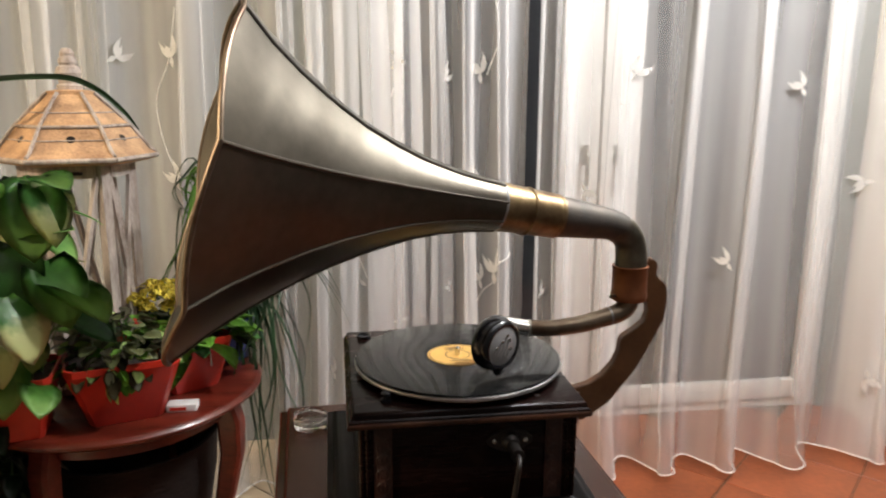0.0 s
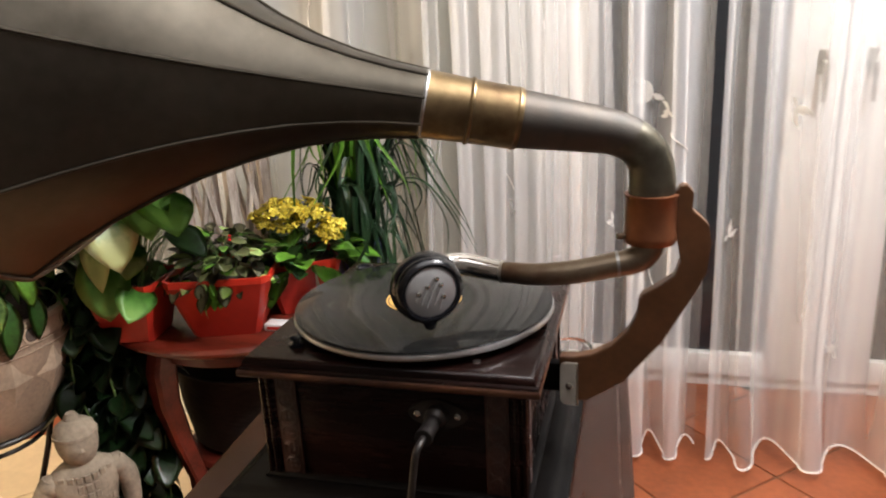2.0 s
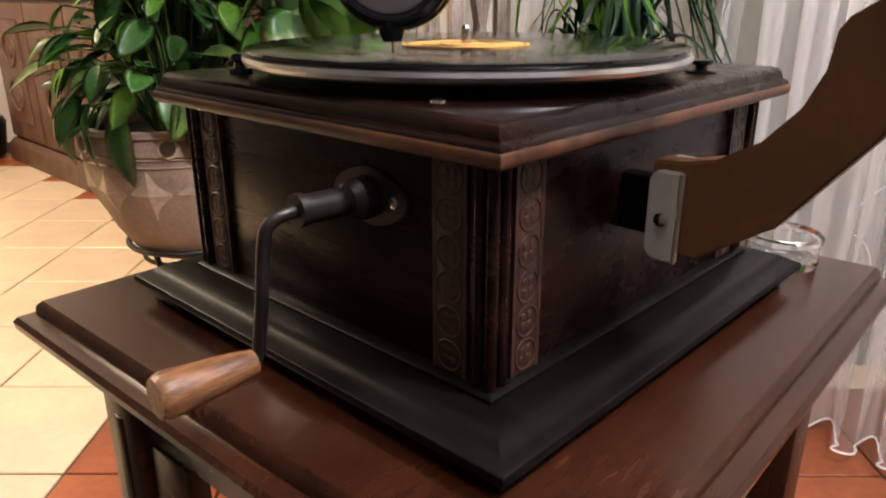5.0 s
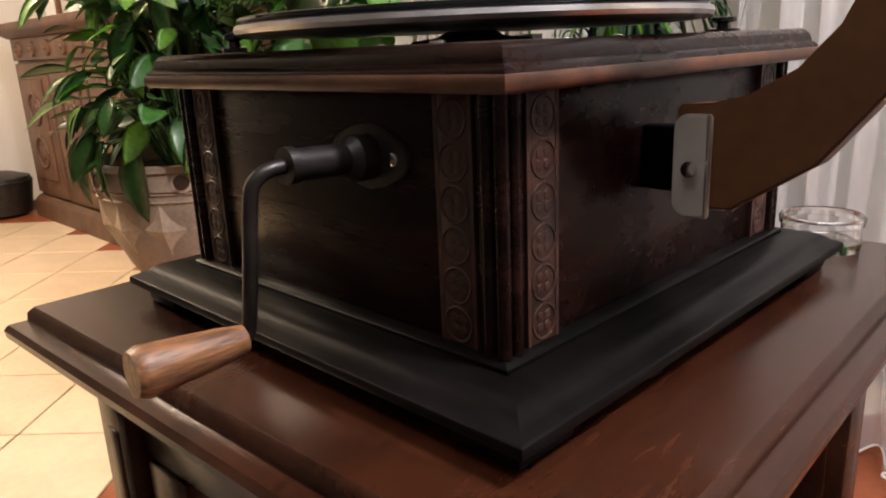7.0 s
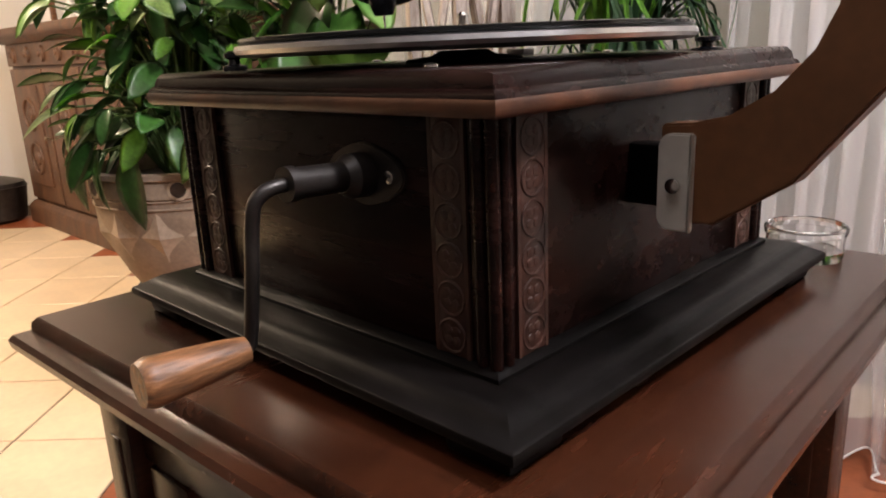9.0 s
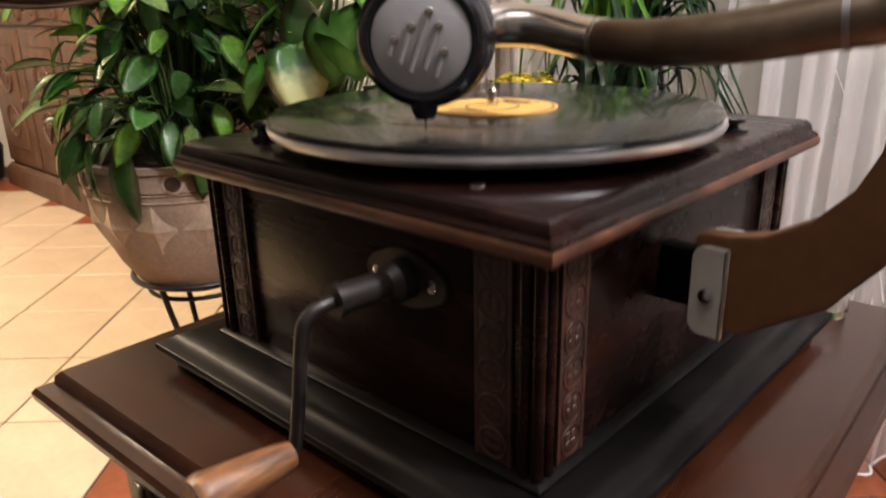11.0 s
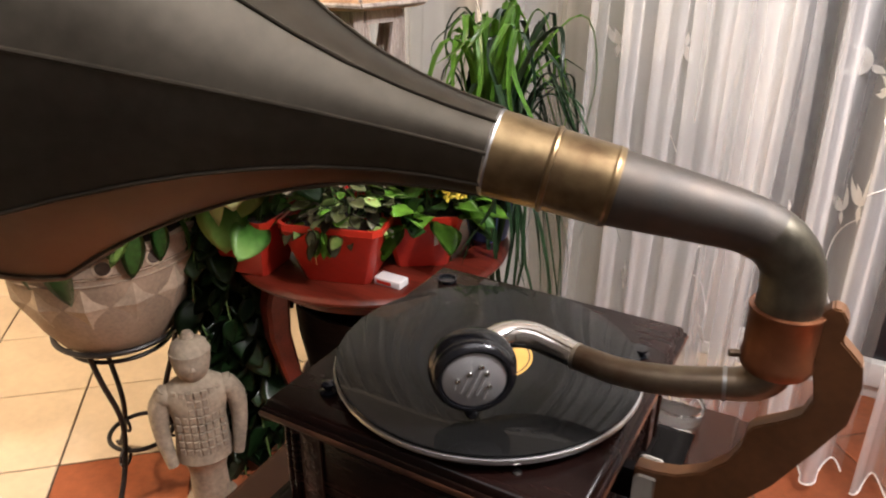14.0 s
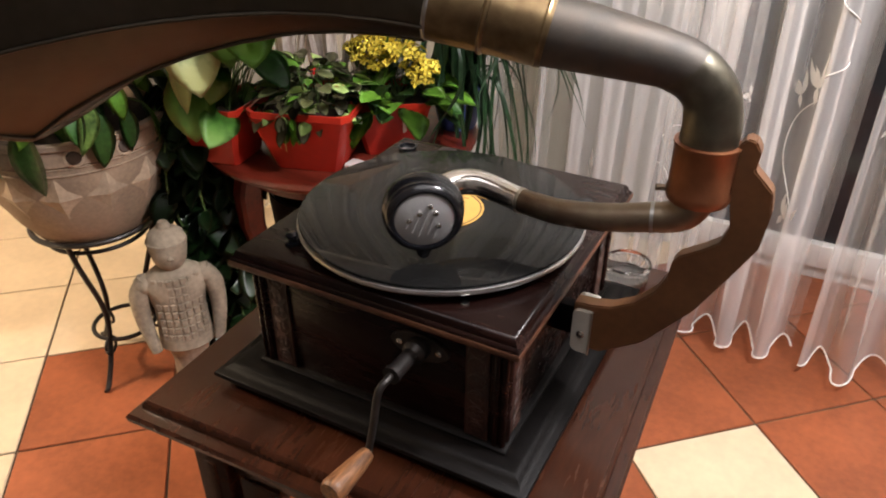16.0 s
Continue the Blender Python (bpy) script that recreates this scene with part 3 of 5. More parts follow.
def lily(x, z, size, turn, parent):
    """An embroidered lily of three curved petals with a short stalk, lying on the cloth."""
    b = bmesh.new()
    c = front_of(x, z)
    mid_ = cloth(c, z)
    run = cloth(c + .006, z) - cloth(c - .006, z)
    run = Vector((max(run.x, .6 * run.length), run.y, 0)).normalized()
    lift = Vector((run.y, -run.x, 0)) * .018
    for k, (ang, ln) in enumerate(((62, 1.15), (118, 0.75), (160, 1.1), (262, 0.6))):
        a0 = radians(ang + turn)
        up, dn = [], []
        for s in range(9):
            u = s / 8
            bend = a0 + (0.5, 0.2, -0.5, 0.3)[k] * (u - 0.2)
            r = size * ln * u
            w = size * 0.20 * math.sin(math.pi * min(1, u * 1.02 + 0.04)) ** 1.1 * (1 - 0.35 * u) * (1, 0.8, 1, 0.8)[k]
            for sgn, acc in ((1, up), (-1, dn)):
                qx, qz = r * math.cos(bend) - sgn * w * math.sin(bend), r * math.sin(bend) + sgn * w * math.cos(bend)
                acc.append(b.verts.new(mid_ + lift + run * qx + Vector((0, 0, qz))))
        for i in range(8):
            b.faces.new((up[i], up[i + 1], dn[i + 1], dn[i]))
    bmesh.ops.solidify(b, geom=b.faces[:], thickness=0.001)
    part("embroidered_lily", b, "cloth_thread", parent)


def vine(pts, parent):
    line = [cloth(p.x, p.z) - Vector((0, 0.003, 0)) for p in spline([(front_of(x, z), 0, z) for x, z in pts], 40)]
    part("embroidered_stalk", tube(line, 0.0014, 6, 40), "cloth_thread", parent)


LILIES = ((-0.592, 1.033, .055, 20), (0.047, 1.37, .05, 70), (0.169, 1.32, .05, -70), (0.29, 1.335, .055, 0), (0.783, 1.339, .06, -60), (0.305, 0.701, .055, 10),
          (0.173, 0.688, .03, 20), (0.458, 0.66, .045, -70), (1.63, 0.327, .055, 190), (-0.762, 1.367, .055, -70), (-0.574, 1.37, .055, 0), (0.287, 1.02, .06, 60),
          (-0.074, 0.713, .055, 60), (0.753, 0.334, .05, 10), (0.332, 0.74, .07, 0), (0.322, 0.424, .06, -40), (-0.248, 1.02, .055, -10), (-0.092, 1.03, .055, 170),
          (0.02, 1.0, .065, -30), (0.041, 0.371, .06, 190), (1.598, 0.999, .055, 90), (0.345, 0.98, .04, 60), (1.1, 0.75, .05, 30), (-1.0, 0.9, .055, 0), (-1.2, 1.3, .055, 60),
          (0.62, 0.98, .05, 200), (1.32, 1.3, .05, 20), (-0.42, 0.62, .05, 30), (-0.16, 0.42, .05, 10))
for x, z, size, turn in LILIES:
    lily(x, z, size, turn, left_curtain if x < 0.437 else right_curtain)
for pts in (((-0.592, 1.03), (-0.63, 1.12), (-0.65, 1.25), (-0.6, 1.36), (-0.58, 1.5)), ((0.045, 1.36), (0.01, 1.25), (0.0, 1.12), (0.03, 1.02)), ((0.332, 0.72), (0.29, 0.62), (0.29, 0.52), (0.32, 0.43)),
            ((0.34, 0.75), (0.37, 0.84), (0.345, 0.95)), ((0.30, 1.33), (0.33, 1.45), (0.30, 1.6)), ((-0.07, 0.72), (-0.11, 0.85), (-0.09, 1.0)), ((0.03, 0.4), (0.0, 0.5), (0.03, 0.6))):
    vine(pts, left_curtain if pts[0][0] < 0.437 else right_curtain)


# ---- the gramophone ----
TT = 0.714
g = thing("gramophone", (0.009, 0.003, TT), "antique dark wooden gramophone with a large panelled metal horn", "gramophone")
X0, X1, Y0, Y1 = -0.132, 0.150, -0.150, 0.156
part("base_board", moulding(-0.177, 0.188, -0.186, 0.193, [(.014, .7240), (.004, .7250), (.0008, .7273), (0, .7303), (.0008, .7325), (.0022, .7333), (.0060, .7350), (.0120, .7384), (.0170, .7411), (.0205, .7422), (.031, .7424)]), "dark_wood", g, "nearly black moulded base board")
for fx in (-0.168, 0.139):
    for fy in (-0.177, 0.144):
        part("foot", box(fx, fx + 0.040, fy, fy + 0.040, TT, .7255, 0.003), "dark_wood", g)
part("case", box(X0 + .007, X1 - .007, Y0 + .007, Y1 - .007, .7422, .868), "mahogany", g)
for nm, bx in (("front_panel", (X0 + .036, X1 - .036, Y0 + .003, Y0 + .008)), ("back_panel", (X0 + .036, X1 - .036, Y1 - .008, Y1 - .003)),
               ("side_panel", (X0 + .003, X0 + .008, Y0 + .036, Y1 - .036)), ("side_panel", (X1 - .008, X1 - .003, Y0 + .036, Y1 - .036))):
    part(nm, box(*bx, .747, .865, 0.0015), "mahogany", g)
part("plinth_moulding", moulding(X0 - .004, X1 + .004, Y0 - .004, Y1 + .004, [(0, .7422), (0, .7445), (.004, .747)]), "dark_wood", g)


def corner_post(cx, cy, sx, sy):
    """A post with reeds at the corner and a carved strip on each face."""
    p = part("corner_post", box(cx - .0085, cx + .0085, cy - .0085, cy + .0085, .747, .866, 0.003), "mahogany", g)
    for ox, oy in ((sx * .0080, sy * .0080), (sx * .0005, sy * .0085), (sx * .0085, sy * .0005)):
        part("reed", tube([(cx + ox, cy + oy, .747), (cx + ox, cy + oy, .866)], 0.0034, 12, 2), "mahogany", p)
    for face in (0, 1):
        st = bmesh.new()
        ux, uy = ((-sx, 0), (0, -sy))[face]
        nx, ny = ((0, sy), (sx, 0))[face]
        mx, my = cx + ux * .0190 + nx * .0065, cy + uy * .0190 + ny * .0065
        hx, hy = abs(ux) * .0095 + abs(nx) * .003, abs(uy) * .0095 + abs(ny) * .003
        box(mx - hx, mx + hx, my - hy, my + hy, .747, .866, 0.001, bm=st)
        m0 = frame_of((nx, ny, 0))
        for k in range(6):
            at = Vector((mx + nx * .0028, my + ny * .0028, .7575 + k * .0193))
            ring = [at + m0 @ Vector((.0086 * math.cos(a), .0086 * math.sin(a), 0)) for a in (2 * math.pi * i / 14 for i in range(15))]
            join(st, tube(ring, 0.0009, 5, 15))
            for a in range(4):
                q = at + m0 @ Vector((.0038 * math.cos((a + .5) * math.pi / 2), .0038 * math.sin((a + .5) * math.pi / 2), 0))
                dot = bmesh.new()
                bmesh.ops.create_icosphere(dot, subdivisions=1, radius=0.0030, matrix=Matrix.Translation(q) @ m0 @ Matrix.Diagonal((1, 1, .35, 1)))
                join(st, dot)
        for s in (-1, 1):
            ex, ey = mx + ux * s * .0105, my + uy * s * .0105
            box(ex - .0012 - abs(nx) * .0018, ex + .0012 + abs(nx) * .0018, ey - .0012 - abs(ny) * .0018, ey + .0012 + abs(ny) * .0018, .747, .866, bm=st)
        part("carved_strip", st, "carved", p, "strip carved with a row of rosettes")


for sx in (-1, 1):
    for sy in (-1, 1):
        corner_post((X0 + .0100) if sx < 0 else (X1 - .0100), (Y0 + .0100) if sy < 0 else (Y1 - .0100), sx, sy)
part("top_board", moulding(-0.147, 0.165, -0.165, 0.171, [(.013, .8655), (.005, .8657), (.0015, .8668), (.0003, .8690), (0, .8715), (.0005, .8745), (.002, .8765), (.0038, .8775), (.0042, .8795), (.0052, .8825), (.0075, .8852), (.010, .8860)]), "mahogany", g, "dark red-brown top board with a moulded edge")

part("edge_bead", moulding(-0.1480, 0.1660, -0.1660, 0.1720, [(.006, .8654), (.0025, .8657), (.0008, .8672), (0, .8700), (.0006, .8728), (.0022, .8744), (.005, .8750)]), "worn_edge", g, "rubbed brown bead along the top board")

# turntable, spindle and fittings on the top
CX, CY = 0.014, -0.018
tt = part("turntable", lathe([(0.02, .8935), (.138, .8935), (.1440, .8940), (.1472, .8957), (.1482, .8980), (.1475, .9005), (.145, .9015), (.02, .9015)], (CX, CY, 0), 72), "platter", g, "turntable with a shiny nickel rim")
part("hub", lathe([(.040, .8862), (.038, .8880), (.022, .8898), (.016, .8930), (.001, .8930)], (CX, CY, 0), 32), "iron", tt)
part("spindle", lathe([(.0036, .9010), (.0036, .9150), (.002, .9170), (.0004, .9173)], (CX, CY, 0), 16), "chrome", tt)
part("brake_knob", lathe([(.008, .8860), (.008, .8890), (.004, .8900), (.0035, .8930), (.0065, .8945), (.0065, .8970), (.004, .8985), (.001, .8990)], (-0.097, -0.125, 0), 20), "black_rim", g)
part("speed_knob", lathe([(.010, .8860), (.010, .8875), (.004, .8885), (.004, .8910), (.008, .8920), (.008, .8945), (.001, .8950)], (0.135, 0.085, 0), 20), "black_rim", g)
part("needle_cup", lathe([(.011, .8860), (.012, .8900), (.012, .8910), (.010, .8910), (.009, .8880), (.001, .8875)], (-0.115, 0.13, 0), 20), "black_rim", g)
part("lid_stop", box(-.075, -.055, .135, .150, .8860, .8915, .001), "iron", g)
for sx_, sy_ in ((.1, -.135), (.02, .15), (-.12, .02)):
    part("screw", lathe([(.0042, .8860), (.004, .8872), (.001, .8880)], (sx_, sy_, 0), 12), "chrome", g)

# winding crank
part("escutcheon", prism([(0.031 * c * (0.55 + 0.45 * abs(c)), 0.0165 * s) for c, s in ((math.cos(a), math.sin(a)) for a in (2 * math.pi * i / 28 for i in range(28)))],
                        Matrix.Translation((0.0615, Y0 + .0035, 0.833)) @ frame_of((0, -1, 0)), 0.0035, 0.0008), "iron", g, "dark metal plate round the crank shaft")
for x in (0.041, 0.082):
    part("screw", lathe([(.0036, 0), (.0034, .0012), (.001, .002)], m=Matrix.Translation((x, Y0 - .0001, .833)) @ frame_of((0, -1, 0)), seg=12), "chrome", g)
cr = part("crank", tube([(0.0607, -.190, .8345), (0.0603, -.203, .8345), (0.0585, -.211, .831), (0.0565, -.2145, .822), (0.052, -.216, .79), (0.047, -.217, .762), (0.046, -.2185, .755), (.0458, -.223, .7535)], 0.0036, 12), "iron", g, "bent iron crank")
part("sleeve", tube([(0.0612, Y0, .833), (0.0607, -.196, .8347)], 0.0078, 20, 2), "iron", cr)
part("collar", lathe([(.0118, 0), (.0118, .010), (.0095, .013), (.0082, .015)], m=Matrix.Translation((0.0614, Y0, .833)) @ frame_of((0, -1, 0.02)), seg=20), "iron", cr)
part("ferrule", tube([(0.0607, -.193, .8347), (0.0606, -.198, .8348)], 0.0088, 16, 2), "iron", cr)
part("handle", tube([(.0458, -.2205, .7535), (.0452, -.232, .7532), (.0440, -.250, .7530), (.0428, -.268, .7528), (.0424, -.2735, .7528)], [.0072, .0090, .0108, .0124, .0105], 20), "handle", cr, "worn light wooden grip")

# horn bracket, clamp and collar
ARM = [(.1707, .801), (.200, .802), (.238, .827), (.277, .877), (.300, .920), (.316, .952), (.319, .985), (.316, 1.003), (.307, 1.012), (.300, 1.018), (.301, 1.034), (.296, 1.042), (.289, 1.043), (.284, 1.036),
       (.281, 1.0), (.287, .985), (.291, .966), (.286, .950), (.275, .941), (.256, .928), (.252, .922), (.250, .905), (.242, .887), (.226, .869), (.205, .857), (.187, .853), (.1707, .852)]
br = part("horn_bracket", prism(ARM, Matrix.Translation((0, -0.024, 0)) @ frame_of((0, -1, 0)) @ Matrix.Diagonal((1, 1, 1, 1)), 0.016, 0.0012), "bracket", g, "flat curved brown bracket that carries the horn")


def clamp_outline(x0, x1, z0, z1, r):
    """A plate with rounded outer corners and a straight inner edge."""
    pts = [(x1, z0), (x1, z1)]
    for cx, cz, a0 in ((x0 + r, z1 - r, 90), (x0 + r, z0 + r, 180)):
        pts += [(cx + r * math.cos(radians(a0 + k * 15)), cz + r * math.sin(radians(a0 + k * 15))) for k in range(7)]
    return pts


plate = part("clamp_plate", prism(clamp_outline(.1712, .1905, .797, .848, .0075), Matrix.Translation((0, -0.0405, 0)) @ frame_of((0, -1, 0)), 0.0035, 0.0011), "plate", br, "worn nickel clamp plate with rounded corners")
part("bead", tube([(.1898, -.0440, .7975), (.1898, -.0440, .8475)], .0011, 8, 2), "nickel", plate)
part("clamp_plate", prism(clamp_outline(.1690, .1905, .797, .852, .0075), Matrix.Translation((0, -0.018, 0)) @ frame_of((0, -1, 0)), 0.004, 0.001), "plate", br)
part("clamp_block", box(X1 - .008, .1705, -.031, -.017, .806, .840, .002), "dark_wood", br)
part("screw", lathe([(.0042, 0), (.004, .0015), (.001, .0025)], m=Matrix.Translation((.1815, -.046, .8215)) @ frame_of((0, -1, 0)), seg=14), "chrome", br)
part("collar", lathe([(.0215, .986), (.0245, .984), (.0262, .988), (.0262, .993), (.0250, .997), (.0252, 1.030), (.0262, 1.032), (.0262, 1.034), (.0225, 1.0345)], (.261, -.036, 0), 40), "copper", br, "copper-brown collar")
part("set_screw", tube([(.236, -.045, .992), (.229, -.048, .992)], .003, 10, 2), "bronze", br)

# tone arm and sound box
arm = part("tone_arm", tube([(.261, -.036, .990), (.2595, -.0365, .978), (.252, -.038, .968), (.240, -.0405, .963), (.228, -.043, .961), (.190, -.049, .954), (.150, -.051, .950), (.111, -.047, .950)],
                             [.0150, .0150, .0145, .0135, .0130, .0125, .0118, .0112], 24), "bronze", g, "worn bronze tone arm")
part("joint_ring", tube([(.231, -.0425, .9613), (.228, -.043, .961)], .0137, 24, 2), "solder", arm)
part("joint_ring", tube([(.113, -.0472, .950), (.110, -.0468, .950)], .0119, 24, 2), "nickel", arm)
part("gooseneck", tube([(.112, -.047, .950), (.09, -.0445, .953), (.068, -.046, .957), (.052, -.056, .958), (.043, -.074, .9565), (.041, -.092, .955)], [.0112, .0118, .0124, .0124, .0122, .0118], 24), "chrome", arm, "bright nickel gooseneck")
SN = Vector((.56, -.82, -.06)).normalized()
SM = Matrix.Translation(Vector((.056, -.127, .953)) - SN * .022) @ frame_of(SN) @ Matrix.Rotation(radians(-20), 4, "Z")
sb = part("sound_box", lathe([(.012, -.010), (.026, -.008), (.0335, -.005), (.0362, -.001), (.0368, .004), (.0362, .009), (.0345, .0125), (.0350, .0140), (.0345, .017), (.0325, .0205), (.0295, .0225), (.0272, .0222), (.0262, .019)], m=SM, seg=48), "black_rim", g, "round black sound box")
part("face_plate", lathe([(.0262, .0185), (.0262, .0205), (.0248, .0215), (.001, .0220)], m=SM, seg=48), "face", sb, "grey metal face with five raised bars")
for k, (h0, h1) in enumerate(((-.012, -.006), (-.014, .003), (-.016, .013), (-.012, .008), (-.014, -.003))):
    x = (k - 2) * .0066
    part("raised_bar", tube([SM @ Vector((x, h0, .0222)), SM @ Vector((x, h1, .0222))], .0012, 8, 2), "face", sb)
    part("rivet", lathe([(.0026, 0), (.0022, .0016), (.0004, .0024)], m=SM @ Matrix.Translation((x, h1 + .002, .0218)), seg=10), "chrome", sb)
part("back_sleeve", tube([SM @ Vector((0, 0, -.004)), (.041, -.090, .955)], .0125, 20, 2), "nickel", sb)
down = Vector((0.02, 0.03, -1)).normalized()
nb = Vector((.054, -.127, .953)) - SN * .008
part("stylus_bar", tube([nb + down * .028, nb + down * .036, nb + down * .041], [.0085, .0070, .005], 12), "black_rim", sb)
part("needle", tube([nb + down * .040, nb + down * .0475], [.0009, .0004], 8, 2), "chrome", sb)

# horn: elbow, brass band, eight panels, seams and rolled rim
PA, PB = Vector((.049, -.094, 1.132)), Vector((.132, -.072, 1.114))
RC, RIM_R, RIM_ROLL = Vector((-.300, -.142, 1.178)), .212, radians(15)
horn = part("elbow", tube([(.261, -.036, 1.030), (.261, -.036, 1.050), (.2565, -.037, 1.070), (.243, -.041, 1.086), (.222, -.047, 1.096), (.18, -.059, 1.105), PB], [.0222, .0220, .0212, .0208, .0214, .0248, .0285], 32), "steel", g, "grey steel elbow pipe")
horn_root = horn
part("elbow_bend", tube([(.261, -.036, 1.034), (.261, -.036, 1.050), (.2565, -.037, 1.070), (.243, -.041, 1.086), (.222, -.047, 1.096)], [.0226, .0224, .0216, .0212, .0208], 32), "patina", horn, "yellowish worn bend")
AXIS0 = (PA - PB).normalized()
part("set_screw", tube([Vector((.118, -.072, 1.141)), Vector((.108, -.074, 1.1475))], .0028, 8, 3), "steel", horn)
part("brass_band", tube([PB - AXIS0 * .004, PB, PB.lerp(PA, .5), PA], [.0292, .0296, .0306, .0325], 40), "brass", horn, "worn brass band")
for f, r, mm in ((.50, .0325, "brass"), (1.0, .0330, "solder"), (0.0, .0302, "brass")):
    c = PB.lerp(PA, f)
    part("band_ring", lathe([(r - .003, -.003), (r - .0006, -.0018), (r, 0), (r - .0006, .0018), (r - .003, .003)], m=Matrix.Translation(c) @ frame_of(AXIS0), seg=40), mm, horn)

rn = Vector((math.cos(radians(14.3)) * math.cos(radians(189.5)), math.cos(radians(14.3)) * math.sin(radians(189.5)), math.sin(radians(14.3))))
PROFILE = ((0, .0322), (.10, .036), (.20, .0425), (.32, .054), (.44, .071), (.56, .092), (.68, .118), (.80, .148), (.90, .177), (1.0, RIM_R))


def horn_radius(s):
    for (s0, r0), (s1, r1) in zip(PROFILE, PROFILE[1:]):
        if s <= s1:
            return r0 + (r1 - r0) * (s - s0) / (s1 - s0)
    return RIM_R


def horn_point(s, a, grow=0.0):
    """A point of the horn's skin: s along it, a round it (in eighths of a turn)."""
    d = AXIS0.lerp(rn, min(1, s * 1.5)).normalized()
    chord = (RC - PA).length
    c = PA.lerp(RC, s) + (AXIS0 - (RC - PA).normalized()) * chord * s * (1 - s) ** 2 * 0.5
    side = -(d.cross(Vector((0, 0, 1)))).normalized()
    up = (-side).cross(d)
    k = math.floor(a)
    f = a - k
    # straight between seams near the rim, rounder near the neck, slightly bellied
    ang = lambda q: RIM_ROLL + q * math.pi / 4
    p0 = math.cos(ang(k)) * side + math.sin(ang(k)) * up
    p1 = math.cos(ang(k + 1)) * side + math.sin(ang(k + 1)) * up
    flat = p0.lerp(p1, f)
    rnd = math.cos(ang(a)) * side + math.sin(ang(a)) * up
    q = rnd.lerp(flat, 0.5 * min(1, s * 2.5) * (1 - 0.75 * max(0, s - 0.6) / 0.4))
    reach = 0.014 * math.sin(math.pi * f) * max(0, s - 0.75) * 4
    return c + q * (horn_radius(s) + grow) + d * reach * 0.6


NS = 30
for k in range(8):
    b = bmesh.new()
    grid = []
    for i in range(NS + 1):
        s = i / NS
        out = [horn_point(s, k + min(j / 6, .9999)) for j in range(7)]
        inn = [horn_point(s, k + min(j / 6, .9999), -.0016) for j in range(6, -1, -1)]
        grid.append(out + inn)
    part("horn_panel", loft(grid), "tin", horn)
    line = [horn_point(i / NS, k, .0004) for i in range(NS + 1)]
    part("horn_seam", tube(line, [.0016] * 10 + [.0021] * (NS - 9), 8, NS + 1), "tin", horn, "raised folded seam")
rim = [horn_point(1.0, a / 6 % 8, .001) for a in range(49)]
part("rolled_rim", tube(rim, .0030, 10, 97), "bronze", horn, "tarnished rolled rim")

# record
rec = thing("record", (CX, CY, .9017), "black shellac record with a yellow paper label on the turntable", "record")
part("disc", lathe([(.004, .9017), (.1455, .9017), (.1465, .9030), (.1462, .9044), (.145, .9048), (.050, .9046), (.048, .9043), (.004, .9043)], (CX, CY, 0), 96), "shellac", rec)
part("label", lathe([(.0038, .9044), (.0435, .9044), (.0435, .9048), (.0038, .9048)], (CX, CY, 0), 48), "label", rec, "yellow paper label with dark print")
for r0 in (.040, .017):
    part("printed_ring", lathe([(r0, .9048), (r0 + .0012, .9048), (r0 + .0012, .9050), (r0, .9050), (r0, .9048)], (CX, CY, 0), 40, caps=False), "ink", rec)
for k in range(7):
    w = .010 if k % 3 else .016
    a = .022 + .0028 * (k % 5)
    s = 1 if k < 4 else -1
    part("printed_bar", box(CX - w, CX + w, CY + s * a - .0006, CY + s * a + .0006, .9048, .9050), "ink", rec)

# ---- side table under the gramophone ----
st = thing("side_table", (0, .02, 0), "polished brown wooden side table with a moulded top and square legs", "table")
part("tabletop", moulding(-0.2545, 0.2505, -0.247, 0.290, [(.030, .671), (.022, .673), (.018, .681), (.008, .685), (.001, .690), (0, .696), (.003, .700), (.013, .7025), (.014, .709), (.018, .7132), (.022, .714)]), "table_wood", st, "polished top with a stepped moulded edge")
for x in (-0.212, 0.160):
    for y in (-0.207, 0.222):
        lg = box(x, x + .046, y, y + .046, 0, .673, .003)
        box(x + .015, x + .031, y - .0015, y + .0475, .05, .62, .001, bm=lg)
        part("leg", lg, "table_wood", st)
part("side_rail", box(-.205, -.185, -.160, .222, .585, .671, .002), "table_wood", st)
part("side_rail", box(.180, .200, -.160, .222, .585, .671, .002), "table_wood", st)
part("back_rail", box(-.165, .159, .24, .26, .585, .671, .002), "table_wood", st)
part("front_rail", box(-.165, .159, -.198, -.181, .605, .673, .002), "table_wood", st)
part("front_slat", box(-.156, -.100, -.200, -.182, .0, .604, .003), "table_wood", st)
part("front_slat", box(.094, .150, -.200, -.182, .0, .604, .003), "table_wood", st)
st.rotation_euler[2] = 0.04


def glass_dish(x, y, r, h, label):
    j = thing("glass_dish", (x, y, TT), label, "dish", "glass dishes on the side table")
    part("dish_wall", lathe([(r * .96, TT + .0005), (r, TT + .004), (r, TT + h), (r - .002, TT + h), (r - .002, TT + .008), (.001, TT + .007)], (x, y, 0), 36), "glass", j)
    part("dish_rim", lathe([(r - .002, TT + h), (r + .0015, TT + h), (r + .002, TT + h + .005), (r, TT + h + .007), (r - .003, TT + h + .004), (r - .002, TT + h)], (x, y, 0), 36, caps=False), "glass", j)
    return j


glass_dish(-.207, .180, .028, .015, "low round clear glass dish with a thick rim on the table")
glass_dish(.158, .236, .030, .021, "low round clear glass dish beside the gramophone case")


